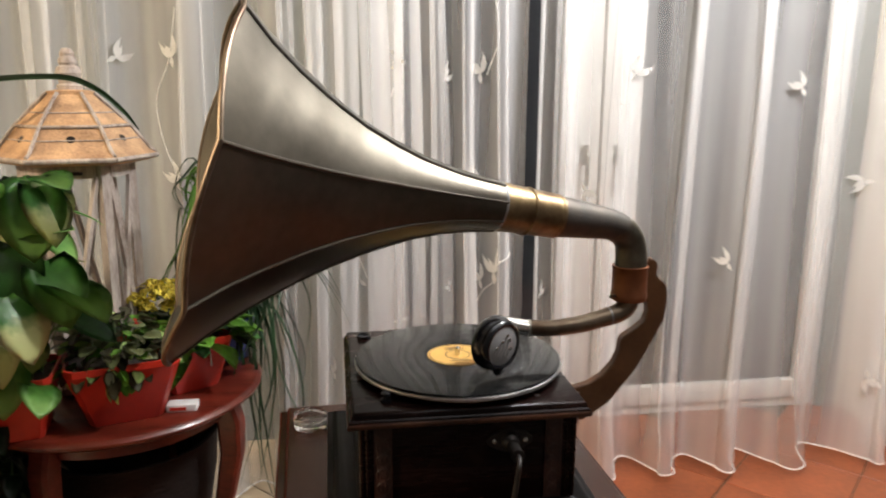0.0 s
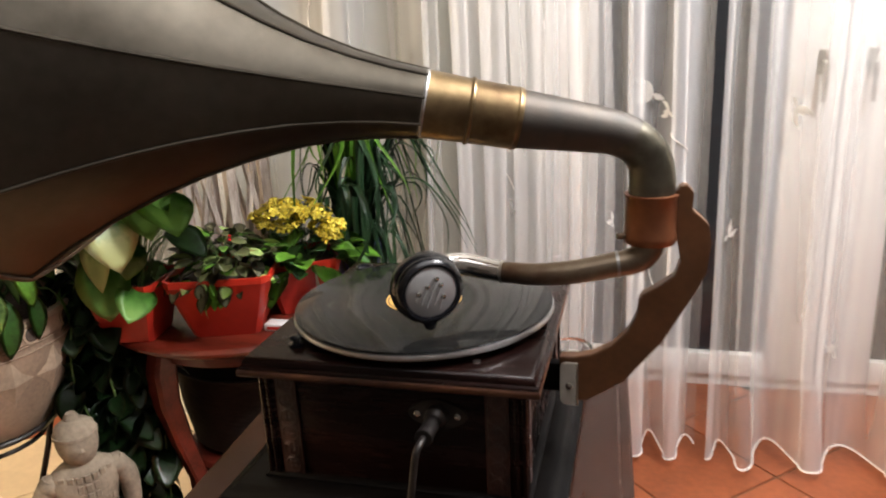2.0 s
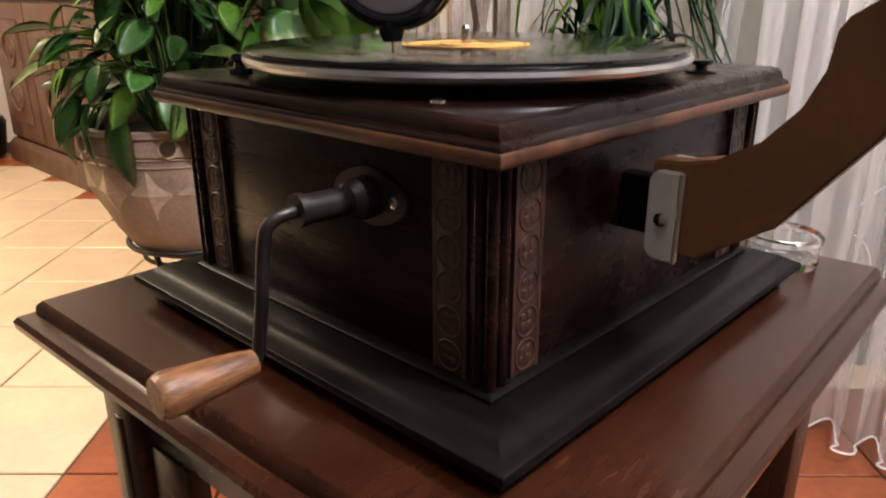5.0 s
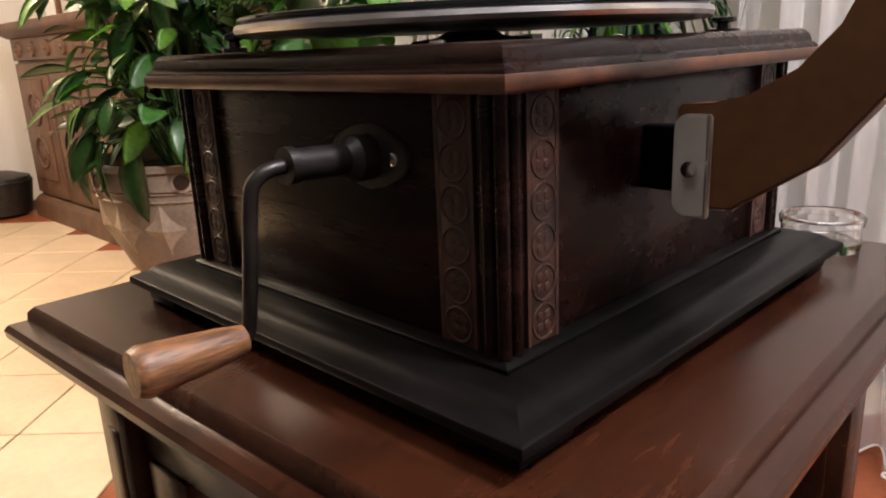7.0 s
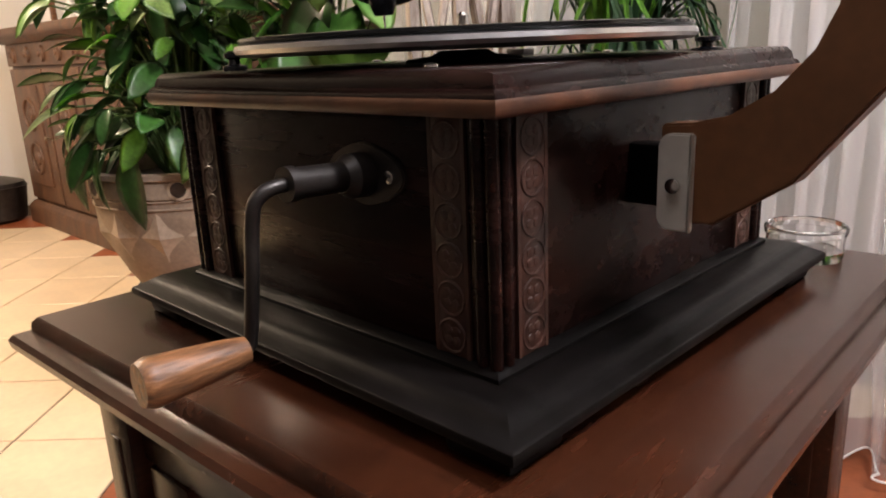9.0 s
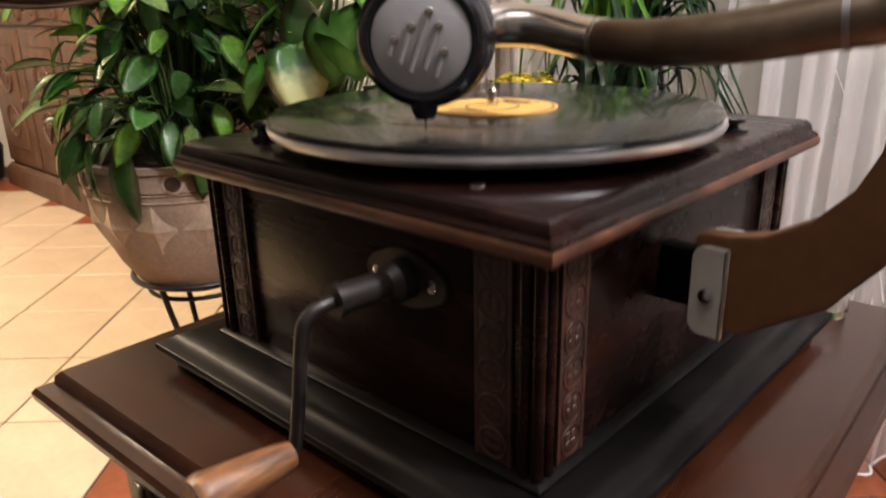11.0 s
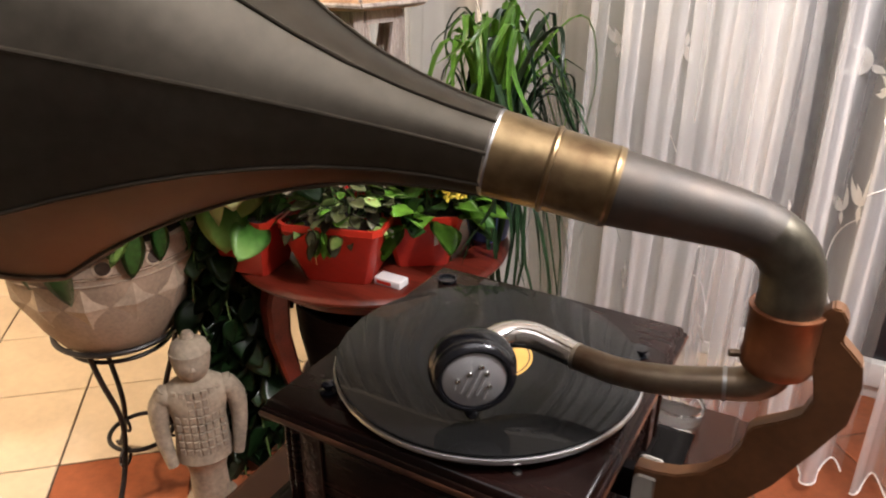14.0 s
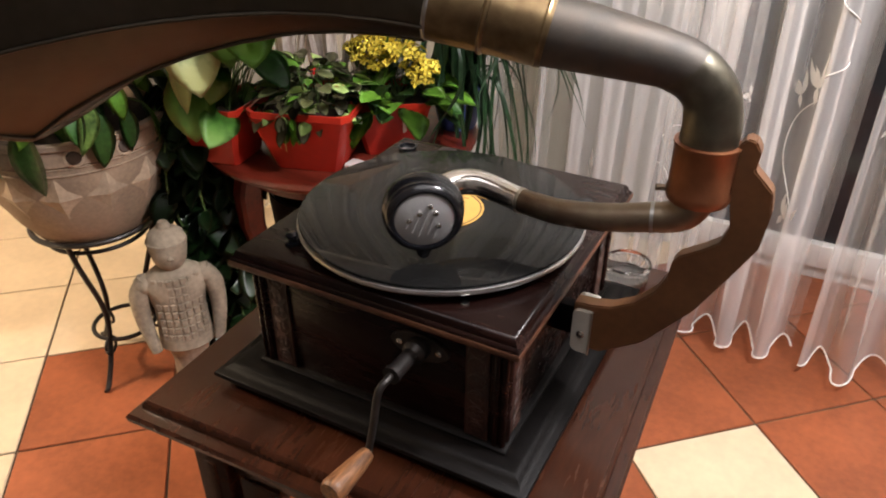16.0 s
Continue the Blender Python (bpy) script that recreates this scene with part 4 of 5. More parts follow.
# ---- round red table with its plants ----
RT = 0.588
rt = thing("round_side_table", (-.68, .76, 0), "round red-stained wooden side table with curved legs, holding potted plants", "table")
part("tabletop", lathe([(.01, .560), (.305, .560), (.318, .563), (.329, .571), (.331, .578), (.326, .5845), (.318, RT), (.01, RT)], (-.68, .76, 0), 72), "red_wood", rt)
part("apron", lathe([(.245, .515), (.258, .515), (.258, .5605), (.245, .5605), (.245, .515)], (-.68, .76, 0), 64, caps=False), "red_wood", rt)
part("lower_shelf", lathe([(.01, .20), (.19, .20), (.198, .208), (.19, .217), (.01, .217)], (-.68, .76, 0), 48), "red_wood", rt)
for a in (-110, -15, 75, 165):
    ca, sa = math.cos(radians(a)), math.sin(radians(a))
    b = bmesh.new()

    path = [(.255, .558, .030), (.272, .50, .029), (.272, .42, .026), (.250, .31, .022), (.222, .20, .019), (.220, .11, .018), (.245, .035, .020), (.262, .0, .022)]
    rings = []
    for r, z, w in path:
        c = Vector((-.68 + r * ca, .76 + r * sa, z))
        rd, tg = Vector((ca, sa, 0)), Vector((-sa, ca, 0))
        rings.append([c + rd * w * x + tg * w * .8 * y for x, y in ((1, .7), (.7, 1), (-.7, 1), (-1, .7), (-1, -.7), (-.7, -1), (.7, -1), (1, -.7))])
    part("leg", loft(rings), "red_wood", rt)

bk = thing("dark_basket", (-.70, .86, 0), "dark woven basket standing under the red table", "basket")
weave = lathe([(.17, .0), (.19, .01), (.195, .10), (.198, .19), (.200, .1955), (.185, .1955), (.18, .02), (.001, .018)], (-.69, .78, 0), 40)
part("basket_wall", weave, "wicker", bk)
part("upper_basket", lathe([(.17, .218), (.195, .23), (.212, .33), (.218, .43), (.222, .437), (.212, .437), (.20, .34), (.18, .24), (.001, .235)], (-.69, .80, 0), 40), "wicker", bk)
wb = thing("card_box", (-.500, .572, RT), "small white card box lying on the red table", "box")
part("carton", box(-.532, -.468, .555, .589, RT + .0003, RT + .016, .001), "card", wb)
part("printed_bar", box(-.525, -.490, .5542, .555, RT + .004, RT + .011), "red_pot", wb)


def leaf_data(name, length, width, material, heart=0.0, fold=0.25, droop=0.35, wave=0.0, n=8):
    """A leaf blade along +y, with a folded midrib and a tip that droops."""
    b = bmesh.new()
    rows = []
    for i in range(n + 1):
        u = i / n
        w = width / 2 * math.sin(math.pi * min(1, (u + heart) / (1 + heart))) ** (0.75 if heart else 0.9)
        if i == n:
            w = width * 0.012
        back = -heart * length * 0.35 * max(0, 1 - u * 4)
        y, z = length * u, -droop * length * u * u
        row = []
        for q in (-1, -0.5, 0, 0.5, 1):
            row.append(b.verts.new((q * w, y + back * abs(q), z + fold * abs(q) * w - 0.5 * fold * q * q * w + wave * math.sin(7 * u + q * 3) * width * 0.2)))
        rows.append(row)
    for r0, r1 in zip(rows, rows[1:]):
        for k in range(4):
            b.faces.new((r0[k], r0[k + 1], r1[k + 1], r1[k]))
    bmesh.ops.solidify(b, geom=b.faces[:], thickness=0.0006)
    me = bpy.data.meshes.new(name)
    b.to_mesh(me)
    b.free()
    me.materials.append(M[material])
    me.shade_smooth()
    return me


def put(name, me, parent, at, direction, scale=1.0, roll=0.0, label=""):
    """Sets a piece with its y along direction, its face turned upwards and rolled."""
    y = Vector(direction).normalized()
    x = y.cross(Vector((0, 0, 1)))
    x = x.normalized() if x.length > 1e-3 else Vector((1, 0, 0))
    m = Matrix((x, y, x.cross(y))).transposed().to_4x4() @ Matrix.Rotation(roll, 4, "Y")
    ob = new(name, me)
    ob.parent = parent
    ob.matrix_basis = Matrix.Translation(Vector(at) - Vector(root_place(parent))) @ m @ Matrix.Scale(scale, 4)
    return tagged(ob, label)


def square_pot(x, y, z0, top, bottom, h, turn, root):
    def ring(half, z):
        pts = []
        for k in range(4):
            for d in (-0.22, 0.22):
                a = radians(turn) + math.pi / 2 * k + d * 1.2
                r = half / max(abs(math.cos(a - radians(turn))), abs(math.sin(a - radians(turn))))
                a2 = radians(turn) + math.pi / 4 + math.pi / 2 * k
                pts.append((x + half * 1.36 * math.cos(a2 + d * .35), y + half * 1.36 * math.sin(a2 + d * .35), z))
        return pts
    prof = [(bottom * .96, z0), (bottom, z0 + .004), (top * .985, z0 + h - .016), (top, z0 + h - .014), (top * 1.01, z0 + h), (top * .96, z0 + h), (top * .94, z0 + h - .02)]
    p = part("pot", loft([ring(r, z) for r, z in prof]), "red_pot", root, "red tapered square pot")
    part("soil", loft([ring(top * .93, z0 + h - .022), ring(top * .93, z0 + h - .016)]), "soil", root)
    return p


rng = random.Random(7)

# small bronze-leaved bush in the middle pot
mid = thing("potted_plant", (-.624, .586, RT), "red square pot with a bushy bronze-green plant and tiny red flowers", "plant", "potted plants on the red table")
square_pot(-.624, .586, RT, .107, .070, .140, 18, mid)
lf = [leaf_data("small_leaf", .040, .027, mm, droop=.3, heart=.08) for mm in ("leaf_bronze", "leaf_olive", "leaf_mid", "leaf_bronze", "leaf_pale")]
stems = bmesh.new()
for i in range(215):
    a, r = rng.uniform(0, 6.283), .122 * math.sqrt(rng.random())
    h = .072 * (1 - (r / .135) ** 2) * rng.uniform(.3, 1.2) + .012
    tilt = rng.uniform(-.5, .7)
    if r > .096 and rng.random() < .55:
        h, tilt = rng.uniform(-.012, .014), rng.uniform(-1.0, .1)
    at = Vector((-.624 + r * math.cos(a), .586 + r * math.sin(a), RT + .126 + h))
    put("leaf", rng.choice(lf), mid, at, (math.cos(a) + rng.uniform(-.6, .6), math.sin(a) + rng.uniform(-.6, .6), tilt), rng.uniform(.6, 1.2), rng.uniform(-.5, .5))
    if i % 5 == 0:
        join(stems, tube([(-.624 + r * .4 * math.cos(a), .586 + r * .4 * math.sin(a), RT + .115), at], .0012, 5, 2))
for k, (x, y, z) in enumerate(((-.628, .508, .722), (-.622, .503, .708), (-.617, .501, .694), (-.624, .510, .716), (-.607, .510, .722), (-.630, .500, .700), (-.700, .520, .724), (-.712, .530, .716))):
    put("leaf", lf[(4, 2, 4, 1, 2, 4, 0, 4)[k]], mid, (x + .016, y - .036, z), (.3 - .25 * (k % 3), -.35, -.9), 1.0, rng.uniform(-.5, .5))
part("stem", stems, "stem", mid, kind="stuff")
fl = leaf_data("red_petal", .011, .008, "red", droop=.1, n=4)
for x, y, z in ((-.59, .56, .805), (-.586, .552, .80), (-.70, .55, .775), (-.56, .60, .765), (-.61, .53, .745), (-.55, .57, .735)):
    for k in range(3):
        put("petal", fl, mid, (x + .016, y - .024, z), (math.cos(k * 2.1), math.sin(k * 2.1), .6))

# yellow-flowered plant
yel = thing("potted_plant", (-.520, .725, RT), "red square pot with a plant covered in yellow flowers", "plant", "potted plants on the red table")
square_pot(-.520, .725, RT, .083, .056, .126, 35, yel)
part("price_tag", box(-.453, -.4515, .670, .695, RT + .060, RT + .105), "card", yel, "white tag stuck on the pot")
big = leaf_data("scalloped_leaf", .085, .070, "leaf_mid", heart=.12, droop=.35, wave=.25)
bigd = leaf_data("scalloped_leaf", .075, .062, "leaf", heart=.12, droop=.3, wave=.25)
stems = bmesh.new()
for i in range(75):
    a, r = rng.uniform(0, 6.283), .115 * math.sqrt(rng.random())
    z = RT + .105 + .10 * rng.random() * (1.25 - r / .115)
    at = Vector((-.50 + r * math.cos(a), .725 + r * math.sin(a), z))
    put("leaf", (big, bigd)[i % 2], yel, at, (math.cos(a), math.sin(a), rng.uniform(-.55, .6)), rng.uniform(.6, 1.05), rng.uniform(-.4, .4))
petal = bmesh.new()
for k in range(4):
    q = leaf_data("t", .0100, .0092, "yellow", droop=.05, fold=.35, n=3)
    q.transform(Matrix.Rotation(k * math.pi / 2, 4, "Z"))
    petal.from_mesh(q)
flower = bpy.data.meshes.new("four_petal_flower")
petal.to_mesh(flower)
petal.free()
flower.materials.append(M["yellow"])
flower.shade_smooth()
heads = [(Vector((-.52 + .080 * rng.uniform(-1, 1), .735 + .075 * rng.uniform(-1, 1), RT + .200 + .060 * rng.random())), .034) for _ in range(15)] + [(Vector((-.425 + .03 * rng.uniform(-1, 1), .70 + .03 * rng.uniform(-1, 1), RT + .175 + .035 * rng.random())), .022) for _ in range(6)] + [(Vector((-.62, .74, RT + .215)), .02), (Vector((-.60, .72, RT + .20)), .018)]
for c, rad in heads:
    join(stems, tube([(-.50 + rng.uniform(-.02, .02), .725, RT + .11), (c.x * .6 - .2, c.y * .6 + .29, c.z - .05), c], .0014, 5, 7))
    for _ in range(13):
        a, r = rng.uniform(0, 6.283), rad * math.sqrt(rng.random())
        d = Vector((.7 * math.cos(a) * r / rad + rng.gauss(.1, .3), .7 * math.sin(a) * r / rad + rng.gauss(-.25, .3), 1.0)).normalized()
        at = c + Vector((r * math.cos(a), r * math.sin(a), rng.uniform(-.007, .007) - .3 * r))
        ob = new("flower", flower)
        ob.parent = yel
        ob.matrix_basis = Matrix.Translation(at - Vector(root_place(yel))) @ frame_of(d) @ Matrix.Rotation(rng.uniform(0, 3), 4, "Z") @ Matrix.Scale(rng.uniform(1.05, 1.6), 4)
        join(stems, tube([c - Vector((0, 0, .03)), at], .0007, 4, 2))
part("stem", stems, "stem", yel, kind="stuff")

# variegated climber with a red spathe in the left pot
cl = thing("potted_plant", (-.810, .505, RT), "red pot with a broad-leaved variegated climber and one red spathe", "plant", "potted plants on the red table")
square_pot(-.810, .505, RT, .076, .052, .134, 10, cl)
hv = leaf_data("variegated_leaf", .105, .092, "leaf_cream", heart=.22, droop=.3)
hg = leaf_data("heart_leaf", .110, .092, "leaf_flecked", heart=.22, droop=.3)
hd = leaf_data("heart_leaf", .105, .078, "leaf", heart=.22, droop=.3)
stems = bmesh.new()
KNOWN = ((hv, (-.755, .385, .905), (.55, -.35, -.8), 1.0), (hg, (-.70, .46, .915), (.75, -.5, -.1), 1.15), (hg, (-.80, .42, .79), (.2, -.4, -.9), .95), (hg, (-.72, .45, 1.11), (.15, -.5, -.75), 1.1), (hv, (-.705, .44, 1.10), (.5, -.4, -.7), .9),
         (hd, (-.745, .43, .99), (.0, -.5, -.8), 1.1), (hg, (-.70, .44, .96), (.4, -.5, -.6), 1.0), (hv, (-.775, .41, .86), (-.1, -.5, -.85), 1.0), (hg, (-.84, .42, .97), (-.3, -.6, -.5), 1.0), (hg, (-.76, .46, 1.0), (.6, -.2, .3), .9), (hd, (-.90, .45, .95), (-.5, -.5, -.5), 1.0),
         (hg, (-.78, .52, 1.04), (.5, -.4, .2), 1.0), (hg, (-.87, .50, 1.05), (-.3, -.6, -.2), 1.1), (hd, (-.68, .50, .83), (.8, -.2, -.3), .7), (hg, (-.86, .40, .88), (-.2, -.6, -.7), .8))
for me, at, d, sc in KNOWN:
    put("leaf", me, cl, at, d, sc * 1.22, rng.uniform(-.35, .35))
    join(stems, tube([(-.81 + rng.uniform(-.02, .02), .505, RT + .1), (at[0] * .5 - .405, at[1] * .5 + .25, at[2] * .55 + .33), at], .0022, 6, 9))
for i in range(34):
    a, r = rng.uniform(0, 6.283), rng.uniform(.02, .13)
    at = Vector((-.815 + r * math.cos(a), .52 + .8 * r * math.sin(a), rng.uniform(.70, 1.12)))
    put("leaf", rng.choice((hg, hd, hg, hg, hv)), cl, at, (math.cos(a), math.sin(a) - .3, rng.uniform(-.8, .3)), rng.uniform(.5, .95), rng.uniform(-.5, .5))
    join(stems, tube([(-.81, .505, RT + .1), (at.x * .5 - .405, at.y * .5 + .25, at.z * .6 + .27), at], .0018, 5, 7))
for i in range(46):
    a, r = rng.uniform(0, 6.283), rng.uniform(.02, .08)
    join(stems, tube([(-.80 + r * .4 * math.cos(a), .50 + r * .4 * math.sin(a), RT + .1), (-.79 + r * math.cos(a), .50 + r * math.sin(a), .80), (-.78 + 1.5 * r * math.cos(a), .50 + 1.3 * r * math.sin(a), rng.uniform(.83, .90))], .0012, 4, 7))
part("stem", stems, "stem", cl, kind="stuff")
sp = leaf_data("spathe", .048, .040, "red", heart=.2, droop=-.3, n=6)
put("red_spathe", sp, cl, (-.795, .44, .995), (-.75, -.3, .35), 1.0, .3, "glossy red spathe")
part("spadix", tube([(-.797, .438, .998), (-.806, .430, 1.035)], [.003, .002], 8, 4), "card", cl, "cream spadix")
strap = spline([(-.82, .52, .70), (-.97, .60, 1.02), (-1.02, .64, 1.22), (-.90, .655, 1.288), (-.73, .655, 1.305), (-.655, .66, 1.285), (-.60, .67, 1.235), (-.572, .675, 1.195)], 40)
b, last = bmesh.new(), None
for j, q in enumerate(strap):
    d = (strap[min(j + 1, 39)] - strap[max(j - 1, 0)]).normalized()
    sd_ = d.cross(Vector((0, -1, .6))).normalized()
    wd = .0062 * (1 - (j / 39) ** 5) + .001
    row = [b.verts.new(q - sd_ * wd), b.verts.new(q + d.cross(sd_) * .003), b.verts.new(q + sd_ * wd)]
    if last:
        b.faces.new((last[0], last[1], row[1], row[0]))
        b.faces.new((last[1], last[2], row[2], row[1]))
    last = row
bmesh.ops.solidify(b, geom=b.faces[:], thickness=0.0006)
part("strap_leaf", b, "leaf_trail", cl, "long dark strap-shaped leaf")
# trailing shoots down beside the table; their leaf colour has shade painted in
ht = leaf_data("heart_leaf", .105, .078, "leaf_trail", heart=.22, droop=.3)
trail = thing("trailing_plant", (-.93, .50, 0), "green trailing plant hanging down beside the red table, darkened as if in shade", "plant")
stems = bmesh.new()
for k, (x, y, zt) in enumerate(((-.93, .47, .72), (-.97, .52, .72), (-.90, .44, .72), (-1.0, .58, .72), (-.87, .47, .72), (-.95, .62, .72), (-.90, .55, .72), (-.83, .50, .53), (-.80, .55, .50), (-.86, .58, .54), (-.90, .50, .60))):
    pts = [(x, y, zt), (x + rng.uniform(-.03, .03), y - .03, zt * .72), (x + rng.uniform(-.04, .04), y - .01, .30), (x + rng.uniform(-.05, .05), y - .02, .0)]
    join(stems, tube(pts, .0024, 6, 16))
    for q in spline(pts, 15):
        for _ in range(2):
            a = rng.uniform(0, 6.283)
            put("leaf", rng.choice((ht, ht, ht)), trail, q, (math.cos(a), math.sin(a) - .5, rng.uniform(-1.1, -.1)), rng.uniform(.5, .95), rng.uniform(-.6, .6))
part("stem", stems, "stem", trail, kind="stuff")

# arching grass-leaved plant in a blue pot
gp = thing("potted_plant", (-.440, .905, RT), "blue pot with a long arching grass-leaved plant", "plant", "potted plants on the red table")
part("pot", lathe([(.045, RT), (.062, RT + .085), (.066, RT + .088), (.066, RT + .10), (.060, RT + .10), (.058, RT + .088), (.001, RT + .086)], (-.440, .905, 0), 36), "blue_pot", gp)
for i in range(113):
    a = rng.uniform(0, 6.283) if i < 95 else rng.uniform(-1.1, .5)
    out, h = rng.uniform(.06, .20), rng.uniform(.16, .46)
    if math.cos(a) < -.2:
        out *= .6
    tail_ = rng.uniform(.06, .40)
    if i >= 95:
        out, h, tail_ = rng.uniform(.06, .14), rng.uniform(.04, .28), rng.uniform(.25, .75)
    p0 = Vector((-.44 + .02 * math.cos(a), .905 + .02 * math.sin(a), RT + .085))
    pts = [p0, p0 + Vector((out * .35 * math.cos(a), out * .35 * math.sin(a), h * .75)), p0 + Vector((out * .8 * math.cos(a), out * .8 * math.sin(a), h)),
           p0 + Vector((out * 1.15 * math.cos(a), out * 1.15 * math.sin(a), h - tail_ * .45)), p0 + Vector(((out * 1.25 + rng.uniform(-.05, .05)) * math.cos(a) + rng.uniform(-.05, .05), out * 1.2 * math.sin(a) + rng.uniform(-.04, .04), max(-.25 if i < 95 else -.55, h - tail_)))]
    line = spline(pts, 18)
    b, last = bmesh.new(), None
    for j, q in enumerate(line):
        d = (line[min(j + 1, 17)] - line[max(j - 1, 0)]).normalized()
        sd = d.cross(Vector((math.cos(a), math.sin(a), .4))).normalized()
        w = .0090 * (1 - (j / 17) ** 2.2) + .0005
        q = q + Vector((.026 * math.sin(j * .5 + i), .020 * math.cos(j * .55 + 2 * i), 0)) * (j / 17)
        row = [b.verts.new(q - sd * w), b.verts.new(q + d.cross(sd) * w * .4), b.verts.new(q + sd * w)]
        if last:
            b.faces.new((last[0], last[1], row[1], row[0]))
            b.faces.new((last[1], last[2], row[2], row[1]))
        last = row
    bmesh.ops.solidify(b, geom=b.faces[:], thickness=0.0004)
    # most taller blades use a brighter copy, painting the light they catch
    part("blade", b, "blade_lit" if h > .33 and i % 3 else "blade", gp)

# ---- wooden lantern ----
LX, LY = -.745, .800
lan = thing("wooden_lantern", (LX, LY, RT), "whitewashed hexagonal wooden lantern with a tiered roof and crossed bars", "lantern")


def hexring(r, z, turn=14):
    return [(LX + r * math.cos(radians(turn + 60 * k)), LY + r * math.sin(radians(turn + 60 * k)), z) for k in range(6)]


part("base", loft([hexring(.125, RT), hexring(.138, RT + .006), hexring(.138, RT + .022), hexring(.122, RT + .030)]), "lantern_grey", lan, smooth=False)
roof = part("roof", loft([hexring(.150, 1.116), hexring(.172, 1.122), hexring(.174, 1.134), hexring(.160, 1.142), hexring(.118, 1.196), hexring(.120, 1.202), hexring(.112, 1.206), hexring(.048, 1.268), hexring(.050, 1.276), hexring(.03, 1.279)]), "lantern", lan, "weathered two-tiered pine roof", smooth=False)
for k in range(6):
    hip = [Vector(hexring(r, z)[k]) for r, z in ((.172, 1.137), (.158, 1.147), (.119, 1.200), (.049, 1.272))]
    part("hip_strip", tube(hip, .0042, 6, 7), "lantern_grey", roof, "limewashed strip along the roof edge")
    for r, z, w in ((.1745, 1.129, .0055), (.120, 1.1995, .0036), (.140, 1.1705, .0016), (.090, 1.229, .0016)):
        e0, e1 = Vector(hexring(r, z)[k]), Vector(hexring(r, z)[(k + 1) % 6])
        part("eave_strip" if w > .003 else "plank_joint", tube([e0, e1], w, 6, 2), "lantern_grey", roof)
part("finial", lathe([(.026, 1.278), (.027, 1.288), (.021, 1.293), (.024, 1.303), (.028, 1.315), (.024, 1.328), (.017, 1.333), (.020, 1.338), (.019, 1.346), (.014, 1.353), (.016, 1.359), (.010, 1.369), (.001, 1.371)], (LX, LY, 0), 20), "lantern_grey", roof)
for k in range(6):
    a = radians(14 + 30 + 60 * k)
    c = Vector((LX + .117 * math.cos(a), LY + .117 * math.sin(a), 1.172))
    # a dark disc paints the shade inside each vent hole
    part("vent_hole", lathe([(.009, 0), (.009, .002), (.001, .0022)], m=Matrix.Translation(c) @ frame_of((math.cos(a) * .75, math.sin(a) * .75, .6)), seg=14), "iron", roof)
    p0, p1 = Vector(hexring(.118, 0)[k]), Vector(hexring(.118, 0)[(k + 1) % 6])
    c0 = Vector(hexring(.112, 0)[k])
    rad = Vector((math.cos(radians(14 + 60 * k)), math.sin(radians(14 + 60 * k)), 0))
    tgt = Vector((-rad.y, rad.x, 0))
    base = [(.012, .010), (-.006, .016), (-.012, .0), (-.006, -.016), (.012, -.010)]
    part("post", loft([[Vector((c0.x, c0.y, z)) + rad * x + tgt * y for x, y in base] for z in (RT + .030, 1.116)]), "lantern_grey", lan, smooth=False)
    q0, q1 = p0.lerp(p1, .14), p0.lerp(p1, .86)
    for (u, zu), (v, zv) in (((q0, RT + .06), (q1, 1.09)), ((q1, RT + .06), (q0, 1.09))):
        part("cross_bar", tube([(u.x, u.y, zu), (v.x, v.y, zv)], .0085, 6, 2), "lantern_grey", lan)
    d = (p1 - p0).normalized()
    for z in (RT + .030, 1.086):
        nrm = Vector((d.y, -d.x, 0))
        part("cross_rail", loft([[q - nrm * .005, q + nrm * .005, q + nrm * .005 + Vector((0, 0, .030)), q - nrm * .005 + Vector((0, 0, .030))] for q in (Vector((q0.x, q0.y, z)), Vector((q1.x, q1.y, z)))]), "lantern_grey", lan, smooth=False)
hk = Vector(hexring(.118, 1.098)[4]).lerp(Vector(hexring(.118, 1.098)[5]), .5)
part("latch", tube([hk + Vector((-.018, -.008, 0)), hk + Vector((.018, -.008, 0))], .004, 8, 2), "iron", lan)

# ---- stone planter on an iron stand ----
PX, PY = -1.115, .345
stand = thing("plant_stand", (PX, PY, 0), "black wrought-iron plant stand with three bowed legs", "plant stand")
ringz, rr_ = .426, .140
part("ring", tube([(PX + rr_ * math.cos(a), PY + rr_ * math.sin(a), ringz) for a in (2 * math.pi * k / 24 for k in range(25))], .0065, 10, 49), "iron", stand)
part("ring", tube([(PX + .112 * math.cos(a), PY + .112 * math.sin(a), ringz - .035) for a in (2 * math.pi * k / 24 for k in range(25))], .005, 10, 49), "iron", stand)
part("lower_ring", tube([(PX + .075 * math.cos(a), PY + .075 * math.sin(a), .115) for a in (2 * math.pi * k / 24 for k in range(25))], .0055, 10, 49), "iron", stand)
for a in (-68, 52, 172):
    ca, sa = math.cos(radians(a)), math.sin(radians(a))
    part("leg", tube([(PX + r * ca, PY + r * sa, z) for r, z in ((.130, ringz), (.105, .33), (.070, .22), (.068, .15), (.095, .07), (.132, .012), (.150, .008))], [.0065] * 6 + [.004], 10), "iron", stand)
    part("scroll", tube([(PX + (.08 + .022 * math.cos(t)) * ca, PY + (.08 + .022 * math.cos(t)) * sa, .10 + .022 * math.sin(t)) for t in (i * .55 for i in range(12))], .004, 8, 34), "iron", stand)
